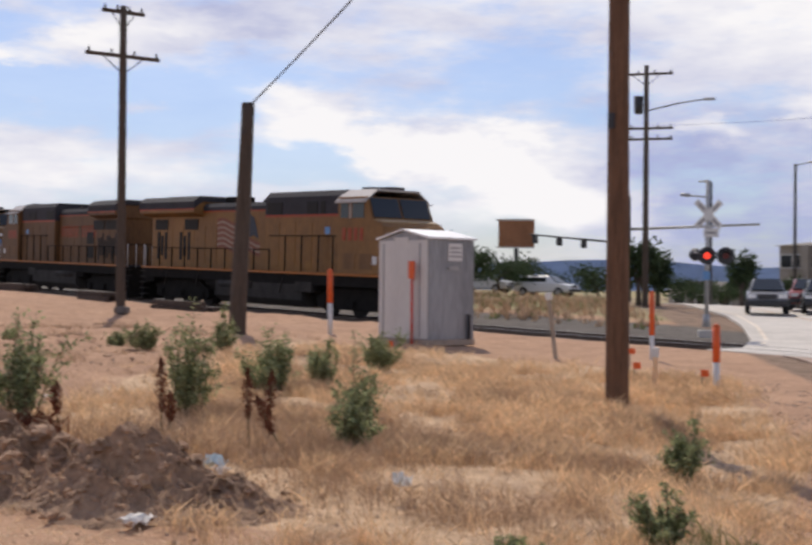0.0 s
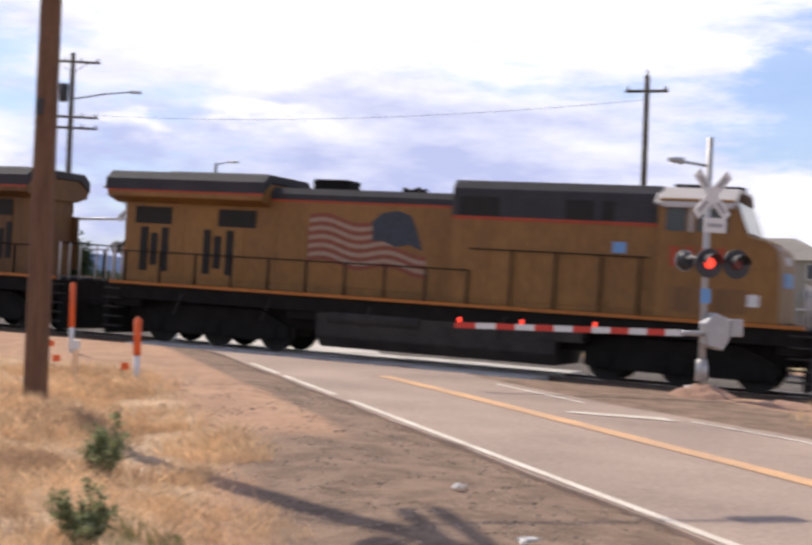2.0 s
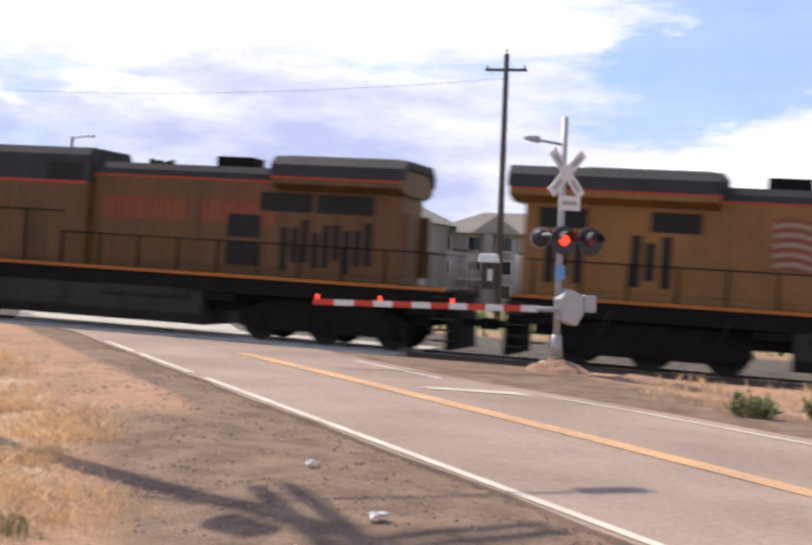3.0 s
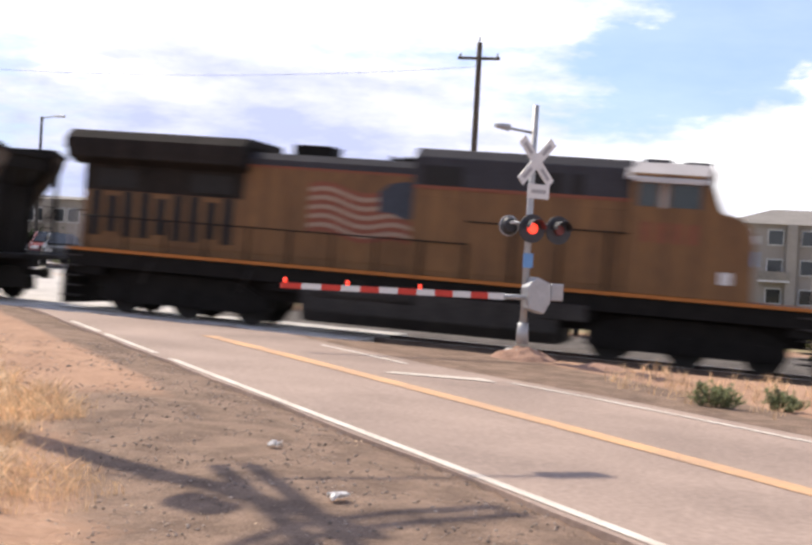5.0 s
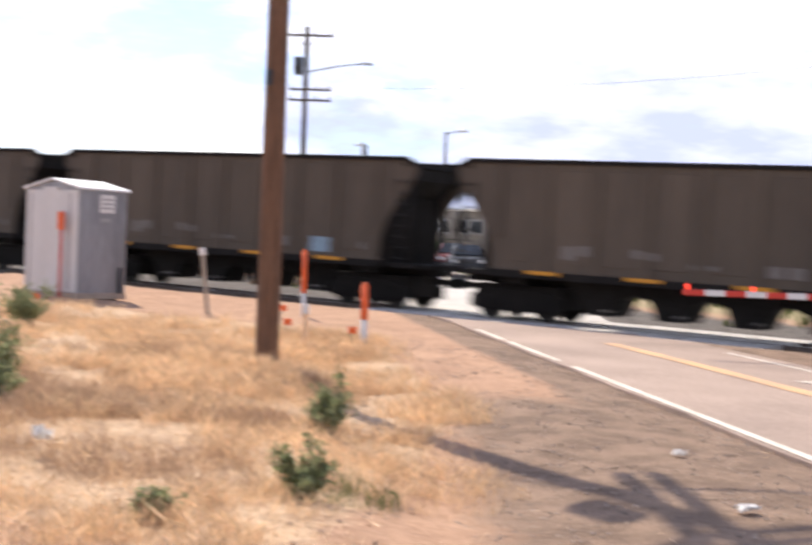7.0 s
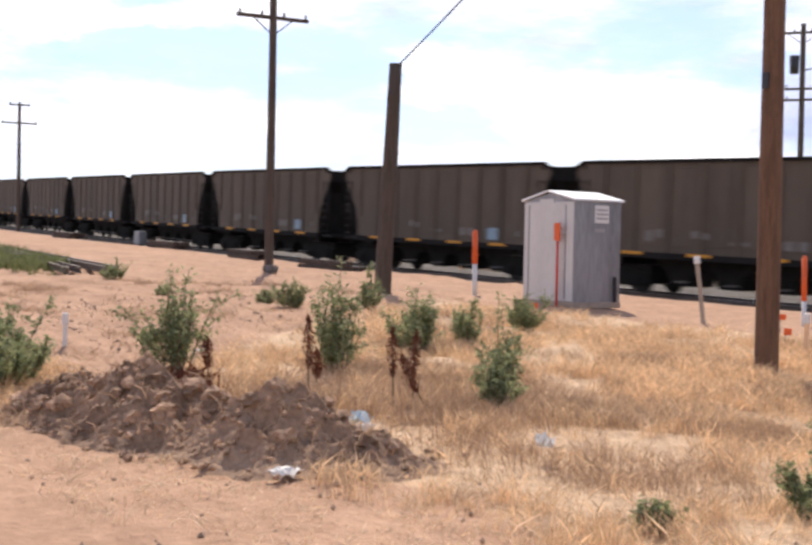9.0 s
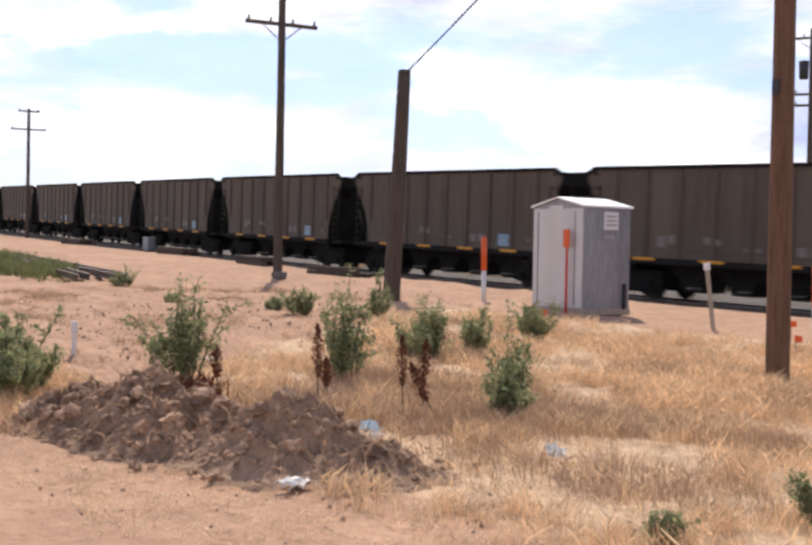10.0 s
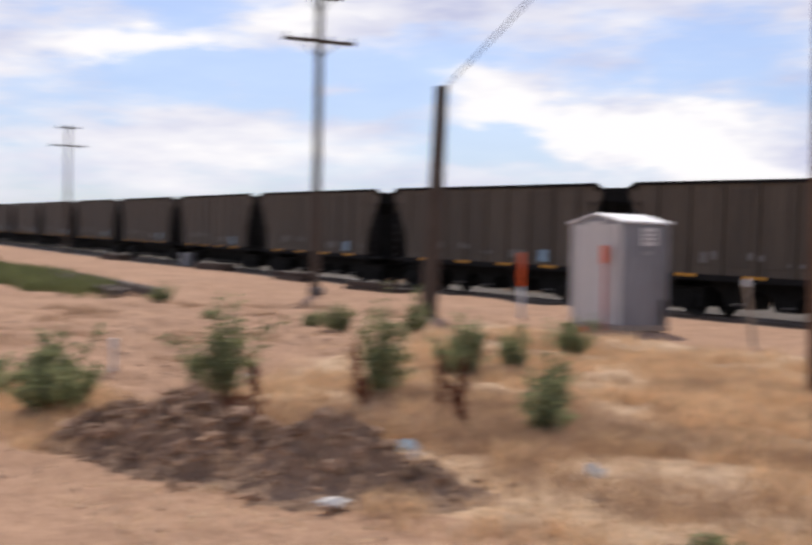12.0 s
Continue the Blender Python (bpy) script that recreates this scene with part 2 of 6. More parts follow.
M = {
    "asphalt": mat("asphalt", (0.42, 0.31, 0.243), 0.9, scale=0.35, fine=40, base2=(0.255, 0.187, 0.147), bump=0.5),
    "concrete": mat("concrete", (0.60, 0.555, 0.50), 0.85, scale=1.2, vary=0.25),
    "line_white": mat("line_white", (0.78, 0.71, 0.60), 0.7, scale=1.2, fine=14, base2=(0.55, 0.46, 0.37)),
    "line_yellow": mat("line_yellow", (0.72, 0.41, 0.19), 0.75, scale=0.8, fine=18, base2=(0.46, 0.29, 0.18)),
    "ballast": mat("ballast", (0.20, 0.18, 0.165), 0.95, scale=3, fine=9, vary=0.55, bump=1.0),
    "steel_rail": mat("steel_rail", (0.16, 0.12, 0.10), 0.5, 0.6, vary=0.4),
    "rail_top": mat("rail_top", (0.6, 0.58, 0.56), 0.3, 1.0, vary=0.1),
    "tie_wood": mat("tie_wood", (0.10, 0.075, 0.06), 0.9, scale=4, vary=0.5, obj=0.25),
    "pole_wood": mat("pole_wood", (0.20, 0.105, 0.06), 0.85, scale=2.5, vary=0.5, stretch=(6, 6, 0.5), bump=0.6),
    "pole_grey": mat("pole_grey", (0.115, 0.085, 0.065), 0.9, scale=2.5, vary=0.5, stretch=(6, 6, 0.5), bump=0.6),
    "stake_wood": mat("stake_wood", (0.44, 0.36, 0.28), 0.9, scale=3, vary=0.4, stretch=(6, 6, 0.5)),
    "dark_metal": mat("dark_metal", (0.06, 0.06, 0.065), 0.5, 0.5),
    "cable": mat("cable", (0.05, 0.05, 0.055), 0.6, bump=0),
    "galvanised": mat("galvanised", (0.42, 0.43, 0.45), 0.45, 0.7, scale=5, vary=0.2, bump=0.05),
    "silver_paint": mat("silver_paint", (0.44, 0.44, 0.44), 0.45, 0.3, scale=4, vary=0.2, bump=0.05),
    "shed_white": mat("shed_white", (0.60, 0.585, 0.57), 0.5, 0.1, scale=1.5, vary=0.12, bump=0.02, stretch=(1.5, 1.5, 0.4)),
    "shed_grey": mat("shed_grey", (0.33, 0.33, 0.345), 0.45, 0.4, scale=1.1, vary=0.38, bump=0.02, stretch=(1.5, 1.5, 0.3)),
    "roof_white": mat("roof_white", (0.82, 0.82, 0.82), 0.45, 0.2, scale=2, vary=0.12, bump=0.05),
    "sign_white": mat("sign_white", (0.70, 0.69, 0.67), 0.5, vary=0.1, bump=0),
    "sign_text": mat("sign_text", (0.36, 0.35, 0.35), 0.6, vary=0.1, bump=0),
    "sign_blue": mat("sign_blue", (0.16, 0.34, 0.62), 0.5, vary=0.15, bump=0),
    "orange": mat("orange", (0.78, 0.13, 0.03), 0.55, vary=0.2, bump=0.05),
    "red": mat("red", (0.62, 0.05, 0.03), 0.5, vary=0.2, bump=0.05),
    "lamp_red": mat("lamp_red", (1.0, 0.06, 0.03), 0.3, bump=0, emit=1.6, vary=0.1),
    "lens_dark": mat("lens_dark", (0.16, 0.02, 0.015), 0.25, bump=0, vary=0.2),
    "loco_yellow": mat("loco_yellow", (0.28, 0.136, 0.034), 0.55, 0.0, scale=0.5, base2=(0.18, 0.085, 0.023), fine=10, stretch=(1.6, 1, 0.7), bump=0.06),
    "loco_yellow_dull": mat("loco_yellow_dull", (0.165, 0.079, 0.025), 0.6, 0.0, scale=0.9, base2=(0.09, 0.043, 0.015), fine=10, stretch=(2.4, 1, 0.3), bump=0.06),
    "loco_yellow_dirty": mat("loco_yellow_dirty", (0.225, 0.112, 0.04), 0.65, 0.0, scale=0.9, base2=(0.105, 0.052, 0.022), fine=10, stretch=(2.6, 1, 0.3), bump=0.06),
    "loco_grey": mat("loco_grey", (0.048, 0.046, 0.052), 0.85, 0.0, scale=1.5, vary=0.35, bump=0.05),
    # pale grey; on the cab roof it stands for sunlight
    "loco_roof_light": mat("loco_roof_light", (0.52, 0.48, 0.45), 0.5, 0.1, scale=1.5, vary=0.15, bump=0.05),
    "loco_sill": mat("loco_sill", (0.50, 0.165, 0.025), 0.5, vary=0.4, bump=0.03),
    # body yellow lightened to tan for sunlight on the nose top
    "nose_lit_tan": mat("nose_lit_tan", (0.55, 0.40, 0.24), 0.5, vary=0.2, bump=0.03),
    "loco_red": mat("loco_red", (0.42, 0.06, 0.02), 0.5, vary=0.35, bump=0.03),
    "loco_black": mat("loco_black", (0.017, 0.0145, 0.0125), 0.85, scale=3, vary=0.5, bump=0.2, spec=0.15),
    "loco_tank": mat("loco_tank", (0.06, 0.052, 0.046), 0.8, scale=1.5, vary=0.5, bump=0.15, spec=0.2),
    "loco_brown_black": mat("loco_brown_black", (0.034, 0.028, 0.024), 0.9, scale=1.2, base2=(0.014, 0.012, 0.011), fine=10, stretch=(2, 1, 0.5), bump=0.1, spec=0.15),
    "grille": mat("grille", (0.016, 0.014, 0.012), 0.7, scale=6, vary=0.4),
    "wheel_steel": mat("wheel_steel", (0.03, 0.026, 0.023), 0.6, 0.4, vary=0.4),
    "flag_red": mat("flag_red", (0.24, 0.07, 0.035), 0.55, vary=0.3, bump=0.03),
    "flag_white": mat("flag_white", (0.34, 0.23, 0.16), 0.55, vary=0.25, bump=0.03),
    "flag_blue": mat("flag_blue", (0.04, 0.05, 0.07), 0.55, vary=0.4, bump=0.03),
    "glass": mat("glass", (0.02, 0.025, 0.03), 0.08, bump=0, vary=0.1, spec=0.6),
    "hopper_side": mat("hopper_side", (0.11, 0.083, 0.058), 0.7, 0.0, scale=0.55, base2=(0.07, 0.053, 0.038), fine=9, stretch=(2.2, 1, 0.3), bump=0.1, obj=0.12),
    # near-black; on the car ends it also carries their shade
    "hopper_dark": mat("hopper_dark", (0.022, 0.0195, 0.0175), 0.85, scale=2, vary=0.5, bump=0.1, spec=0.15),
    "hopper_stripe": mat("hopper_stripe", (0.75, 0.33, 0.03), 0.6, vary=0.35, bump=0.03),
    "hopper_mark": mat("hopper_mark", (0.2, 0.178, 0.16), 0.6, vary=0.3, bump=0),
    "hopper_panel": mat("hopper_panel", (0.27, 0.38, 0.46), 0.6, vary=0.3, bump=0),
    "dry_grass": mat("dry_grass", (0.83, 0.595, 0.36), 0.85, scale=0.5, base2=(0.54, 0.365, 0.22), island=0.4, bump=0, glow=0.45),
    "green_grass": mat("green_grass", (0.20, 0.22, 0.085), 0.8, scale=1.2, vary=0.4, island=0.35, bump=0, glow=0.35),
    "leaf": mat("leaf", (0.37, 0.39, 0.205), 0.75, scale=2, base2=(0.165, 0.195, 0.092), island=0.45, bump=0, glow=0.5),
    "stem": mat("stem", (0.24, 0.18, 0.10), 0.85, vary=0.4, bump=0),
    "seed_head": mat("seed_head", (0.20, 0.06, 0.028), 0.85, scale=8, vary=0.4, island=0.3, bump=0),
    "clod": mat("clod", (0.45, 0.29, 0.185), 0.95, scale=2.2, base2=(0.2, 0.122, 0.078), island=0.35, bump=0.8),
    "dead_brush": mat("dead_brush", (0.52, 0.36, 0.235), 0.9, scale=1.5, base2=(0.33, 0.22, 0.145), island=0.35, bump=0, glow=0.35),
    "straw": mat("straw", (0.84, 0.63, 0.42), 0.85, vary=0.3, island=0.35, bump=0, glow=0.3),
    "litter": mat("litter", (0.82, 0.78, 0.72), 0.5, vary=0.25, bump=0.1),
    "plastic_bag": mat("plastic_bag", (0.62, 0.74, 0.78), 0.35, vary=0.25, bump=0.1),
    "pebble": mat("pebble", (0.40, 0.315, 0.25), 0.95, scale=4, vary=0.35, island=0.5),
    "red_dirt": mat("red_dirt", (0.44, 0.265, 0.18), 0.95, scale=3, fine=9, base2=(0.27, 0.155, 0.105), bump=0.9),
    "crumb": mat("crumb", (0.44, 0.30, 0.21), 0.95, scale=4, vary=0.35, island=0.25),
    "bark": mat("bark", (0.12, 0.09, 0.07), 0.9, vary=0.4),
    "tree_leaf": mat("tree_leaf", (0.055, 0.085, 0.035), 0.8, scale=2, vary=0.4, island=0.4, bump=0, glow=0.3),
    "house_wall": mat("house_wall", (0.315, 0.285, 0.255), 0.85, scale=0.4, vary=0.15, bump=0.05),
    # tan framing, brightened in colour for sunlight on the wall
    "house_wall_tan": mat("house_wall_tan", (0.60, 0.41, 0.22), 0.85, scale=0.4, vary=0.2, bump=0.05),
    "house_roof": mat("house_roof", (0.265, 0.24, 0.21), 0.9, scale=0.6, vary=0.25),
    "trim_white": mat("trim_white", (0.6, 0.6, 0.6), 0.6, vary=0.1, bump=0),
    "car_silver": mat("car_silver", (0.20, 0.20, 0.21), 0.3, 0.5, vary=0.05, bump=0),
    "car_dark": mat("car_dark", (0.05, 0.055, 0.06), 0.3, 0.3, vary=0.05, bump=0),
    "car_white": mat("car_white", (0.75, 0.75, 0.76), 0.3, 0.0, vary=0.05, bump=0),
    "car_red": mat("car_red", (0.25, 0.04, 0.035), 0.3, 0.1, vary=0.05, bump=0),
    "tyre": mat("tyre", (0.02, 0.02, 0.02), 0.9, vary=0.3),
    "headlamp": mat("headlamp", (0.8, 0.8, 0.8), 0.15, bump=0, vary=0.05),
    # distance haze is mixed into this blue
    "mountain": mat("mountain", (0.28, 0.36, 0.52), 1.0, scale=0.004, vary=0.2, bump=0),
    "billboard": mat("billboard", (0.33, 0.15, 0.075), 0.7, scale=0.8, vary=0.4, bump=0),
}


def ground_material():
    """Bare pink-tan dirt, grey-brown gravel by the road, straw under the dry grass."""
    m = bpy.data.materials.new("ground")
    m.use_nodes = True
    n, l = m.node_tree.nodes, m.node_tree.links
    b = n["Principled BSDF"]
    b.inputs["Roughness"].default_value, b.inputs["Specular IOR Level"].default_value = 0.95, 0.2
    co = n.new("ShaderNodeTexCoord")

    def noise_tex(scale, detail=6, rough=0.6):
        t = n.new("ShaderNodeTexNoise")
        t.inputs["Scale"].default_value, t.inputs["Detail"].default_value, t.inputs["Roughness"].default_value = scale, detail, rough
        l.new(co.outputs["Object"], t.inputs["Vector"])
        return t.outputs["Fac"]

    def ramp2(fac, a, c, p0=0.38, p1=0.62):
        r = n.new("ShaderNodeValToRGB")
        r.color_ramp.elements[0].position, r.color_ramp.elements[1].position = p0, p1
        r.color_ramp.elements[0].color, r.color_ramp.elements[1].color = (*a, 1), (*c, 1)
        l.new(fac, r.inputs[0])
        return r.outputs[0]

    def mixc(f, a, c, blend="MIX"):
        x = n.new("ShaderNodeMix")
        x.data_type, x.blend_type = "RGBA", blend
        if isinstance(f, float):
            x.inputs["Factor"].default_value = f
        else:
            l.new(f, x.inputs["Factor"])
        l.new(a, x.inputs["A"])
        l.new(c, x.inputs["B"])
        return x.outputs["Result"]
    big, mid, fine, grit = noise_tex(0.35, 6, 0.65), noise_tex(1.7, 6, 0.65), noise_tex(9), noise_tex(45, 3)
    dirt = mixc(0.5, mixc(0.5, ramp2(big, (0.34, 0.188, 0.112), (0.57, 0.347, 0.213)), ramp2(mid, (0.295, 0.163, 0.1), (0.55, 0.337, 0.217), 0.4, 0.58)), ramp2(fine, (0.27, 0.163, 0.104), (0.51, 0.332, 0.224), 0.3, 0.7))
    gravel = mixc(0.45, ramp2(mid, (0.105, 0.068, 0.046), (0.285, 0.193, 0.134), 0.4, 0.6), ramp2(grit, (0.092, 0.06, 0.042), (0.44, 0.307, 0.22), 0.3, 0.7))
    straw = mixc(0.5, ramp2(mid, (0.40, 0.27, 0.175), (0.74, 0.53, 0.345)), ramp2(fine, (0.27, 0.175, 0.112), (0.74, 0.54, 0.35), 0.3, 0.7))
    field = mixc(0.5, ramp2(mid, (0.24, 0.20, 0.10), (0.42, 0.32, 0.18)), ramp2(noise_tex(0.08, 4), (0.17, 0.19, 0.08), (0.40, 0.31, 0.18)))

    def zone(name):
        a = n.new("ShaderNodeAttribute")
        a.attribute_name = name
        s = n.new("ShaderNodeMath")
        s.operation = "ADD"
        l.new(a.outputs["Fac"], s.inputs[0])
        k = n.new("ShaderNodeMath")
        k.operation = "MULTIPLY_ADD"
        k.inputs[1].default_value, k.inputs[2].default_value = 0.8, -0.4
        l.new(mid, k.inputs[0])
        l.new(k.outputs[0], s.inputs[1])
        mr = n.new("ShaderNodeMapRange")
        mr.inputs["From Min"].default_value, mr.inputs["From Max"].default_value = 0.35, 0.65
        l.new(s.outputs[0], mr.inputs["Value"])
        return mr.outputs[0]
    # track apron: grey stone, coloured darker to widen the train's shade
    stone = mixc(0.5, ramp2(mid, (0.075, 0.066, 0.058), (0.17, 0.148, 0.128)), ramp2(grit, (0.05, 0.044, 0.04), (0.24, 0.21, 0.185), 0.3, 0.7))
    col = mixc(zone("apron"), mixc(zone("gravel"), mixc(zone("straw"), mixc(zone("field"), dirt, field), straw), gravel), stone)
    l.new(col, b.inputs["Base Color"])
    bp = n.new("ShaderNodeBump")
    bp.inputs["Strength"].default_value, bp.inputs["Distance"].default_value = 0.9, 0.05
    l.new(fine, bp.inputs["Height"])
    bp2 = n.new("ShaderNodeBump")
    bp2.inputs["Strength"].default_value, bp2.inputs["Distance"].default_value = 0.7, 0.012
    l.new(grit, bp2.inputs["Height"])
    l.new(bp.outputs[0], bp2.inputs["Normal"])
    l.new(bp2.outputs[0], b.inputs["Normal"])
    return m


M["ground"] = ground_material()

# ------------------------------------------------------------ mesh helpers


def box(bm, c, s, rz=0.0, taper=1.0, ry=0.0):
    """A box at centre c of size s; taper scales its top."""
    m = Matrix.Translation(c) @ Euler((0, ry, rz)).to_matrix().to_4x4()
    v = [bm.verts.new(m @ Vector((x * s[0] / 2 * (taper if z > 0 else 1), y * s[1] / 2 * (taper if z > 0 else 1), z * s[2] / 2)))
         for z in (-1, 1) for y in (-1, 1) for x in (-1, 1)]
    for f in ((0, 2, 3, 1), (4, 5, 7, 6), (0, 1, 5, 4), (2, 6, 7, 3), (0, 4, 6, 2), (1, 3, 7, 5)):
        bm.faces.new([v[i] for i in f])


def rod(bm, p, q, r0, r1=None, seg=8, cap=True):
    """A tapered round bar from p to q."""
    p, q = Vector(p), Vector(q)
    r1 = r0 if r1 is None else r1
    a = (q - p).normalized()
    u = a.orthogonal().normalized()
    w = a.cross(u)
    rings = [[bm.verts.new(c + (u * math.cos(t) + w * math.sin(t)) * r) for t in [2 * math.pi * k / seg for k in range(seg)]] for c, r in ((p, r0), (q, r1))]
    for k in range(seg):
        f = bm.faces.new((rings[0][k], rings[0][(k + 1) % seg], rings[1][(k + 1) % seg], rings[1][k]))
        f.smooth = True
    if cap:
        bm.faces.new(rings[0][::-1])
        bm.faces.new(rings[1])


def prism(bm, outline, y0, y1):
    """A profile in x and z drawn out from y0 to y1."""
    a = [bm.verts.new((x, y0, z)) for x, z in outline]
    c = [bm.verts.new((x, y1, z)) for x, z in outline]
    n = len(outline)
    bm.faces.new(a)
    bm.faces.new(c[::-1])
    for k in range(n):
        bm.faces.new((a[(k + 1) % n], a[k], c[k], c[(k + 1) % n]))


def prism_x(bm, outline, x0, x1):
    """A profile in y and z drawn out from x0 to x1."""
    a = [bm.verts.new((x0, y, z)) for y, z in outline]
    c = [bm.verts.new((x1, y, z)) for y, z in outline]
    n = len(outline)
    bm.faces.new(a)
    bm.faces.new(c[::-1])
    for k in range(n):
        bm.faces.new((a[(k + 1) % n], a[k], c[k], c[(k + 1) % n]))


def mesh_of(bm, name, material, bevel=0.0):
    if bevel:
        bmesh.ops.bevel(bm, geom=[e for e in bm.edges], offset=bevel, segments=1, affect="EDGES", clamp_overlap=True)
    bmesh.ops.recalc_face_normals(bm, faces=bm.faces)
    me = bpy.data.meshes.new(name)
    bm.to_mesh(me)
    bm.free()
    me.materials.append(M[material])
    return me


def part(name, bm, material, parent=None, label="", bevel=0.0):
    ob = new(name, mesh_of(bm, name, material, bevel))
    ob.parent = parent
    return tagged(ob, label) if label else ob


def boxes(name, items, material, parent=None, label="", bevel=0.0):
    bm = bmesh.new()
    for it in items:
        box(bm, *it)
    return part(name, bm, material, parent, label, bevel)


def rods(name, items, material, parent=None, label=""):
    bm = bmesh.new()
    for it in items:
        rod(bm, *it)
    return part(name, bm, material, parent, label)


def thing(name, label, category, m=None, group="", kind=""):
    ob = new(name)
    if m is not None:
        ob.matrix_basis = m
    return tagged(ob, label, category, group, kind)


def raw_mesh(name, verts, faces, material, smooth=False):
    me = bpy.data.meshes.new(name)
    me.from_pydata(verts.tolist() if hasattr(verts, "tolist") else verts, [], faces.tolist() if hasattr(faces, "tolist") else faces)
    me.materials.append(M[material])
    if smooth:
        me.shade_smooth()
    return me


# ------------------------------------------------------------ the lie of the land
SLOPE = -0.027
U = (-0.663, 0.749)      # along the road, away from the camera
N = (0.749, 0.663)       # across the road


def step(a, b, x):
    t = min(1.0, max(0.0, (x - a) / (b - a)))
    return t * t * (3 - 2 * t)


def fade(y):
    return 1 - step(60, 110, y)


def gz(x, y):
    """Height of the ground without its small bumps."""
    d = abs(y - track_y_at(x)) if 20 < y < 200 and -420 < x < 60 else 50.0
    return SLOPE * max(-600.0, min(60.0, x)) * fade(y - 0.25 * max(0.0, -x - 60)) - 0.6 * step(60, 120, y) - 0.05 - 0.3 * (1 - step(2.4, 7.5, d))


def across(x, y):
    return N[0] * x + N[1] * y


def along(x, y):
    return U[0] * x + U[1] * y


def road_xy(o, s):
    return N[0] * o + U[0] * s, N[1] * o + U[1] * s


def lerp_pts(pts):
    def at(s):
        if s <= pts[0][0]:
            return pts[0][1]
        for (a, u), (b, v) in zip(pts, pts[1:]):
            if s <= b:
                return u + (v - u) * (s - a) / (b - a)
        return pts[-1][1]
    return at


LEFT_EDGE = lambda s: 6.02
CENTRE = lerp_pts([(3, 9.35), (10, 9.2), (14, 9.05), (22, 8.6), (26, 8.3), (60, 9.0), (200, 9.0)])
RIGHT_EDGE = lerp_pts([(3, 13.2), (13, 12.15), (17, 11.6), (21.5, 10.6), (27, 10.2), (45, 12.5), (60, 14.0), (200, 14.0)])
TRACK_Y, CURVE_X, CURVE, CURVE_END = 34.85, -25.0, 0.003279, 0.1526


def track(s):
    """Place and heading of the track's centre at the way s along it."""
    q = min(s - CURVE_X, 0.0)
    qa = max(q, -CURVE_END / CURVE)
    e, a = q - qa, CURVE * qa
    x = CURVE_X + math.sin(a) / CURVE + e * math.cos(a) if q < 0 else s
    return x, TRACK_Y + ((1 - math.cos(a)) / CURVE + e * math.sin(a) if q < 0 else 0.0), a


def rail_z(s):
    return SLOPE * s - 0.33


def track_y_at(x):
    """The track's centre line as a height over x."""
    if x >= CURVE_X:
        return TRACK_Y
    lo, hi = -900.0, 0.0
    for _ in range(22):
        m = (lo + hi) / 2
        if track(m)[0] < x:
            lo = m
        else:
            hi = m
    return track(lo)[1]


def verge(y):
    """How far across the grass reaches towards the road."""
    return 0.6 + 0.33 * (min(max(y, 5.0), 14.0) - 6.5)


def bump(x, y):
    o, k = across(x, y), noise.noise(Vector((x * 0.5, y * 0.5, 0.3)))
    d = abs(y - track_y_at(x)) if -200 < x < 60 and y < 60 else 50
    rough = (0.3 + 0.7 * (1 - step(1.6, 3.2, o))) * step(3, 6, d) * (1 - step(70, 120, math.hypot(x, y)))
    z = rough * (0.07 * k + 0.055 * noise.noise(Vector((x * 1.7, y * 1.7, 5.1))))
    # ruts and low ridges of the bare lot
    if o < -3.5 and y < 32:
        z += rough * 0.2 * (0.35 - abs(noise.noise(Vector((x * 0.6, y * 0.9, 9.0)))) - 0.5 * abs(noise.noise(Vector((x * 1.4, y * 1.9, 3.0))))) * step(3.5, 5.5, -o)
    if 5.7 < o < 17 and y < 200:
        z -= 0.08 * step(5.75, 6.0, o) * (1 - step(RIGHT_EDGE(along(x, y)) - 0.1, RIGHT_EDGE(along(x, y)) + 0.5, o))
    # the verge dips between the grass and the gravel
    z -= 0.24 * math.exp(-((o - 2.3) / 1.0) ** 2) * (1 - step(15, 18, y))
    z -= 0.25 * (1 - step(1.6, 3.4, d)) * (1 if y < 60 else 0)
    return z


def land(x, y):
    return gz(x, y) + bump(x, y)


def axis(*pieces):
    out = []
    for p in pieces:
        out += list(p)
    return out


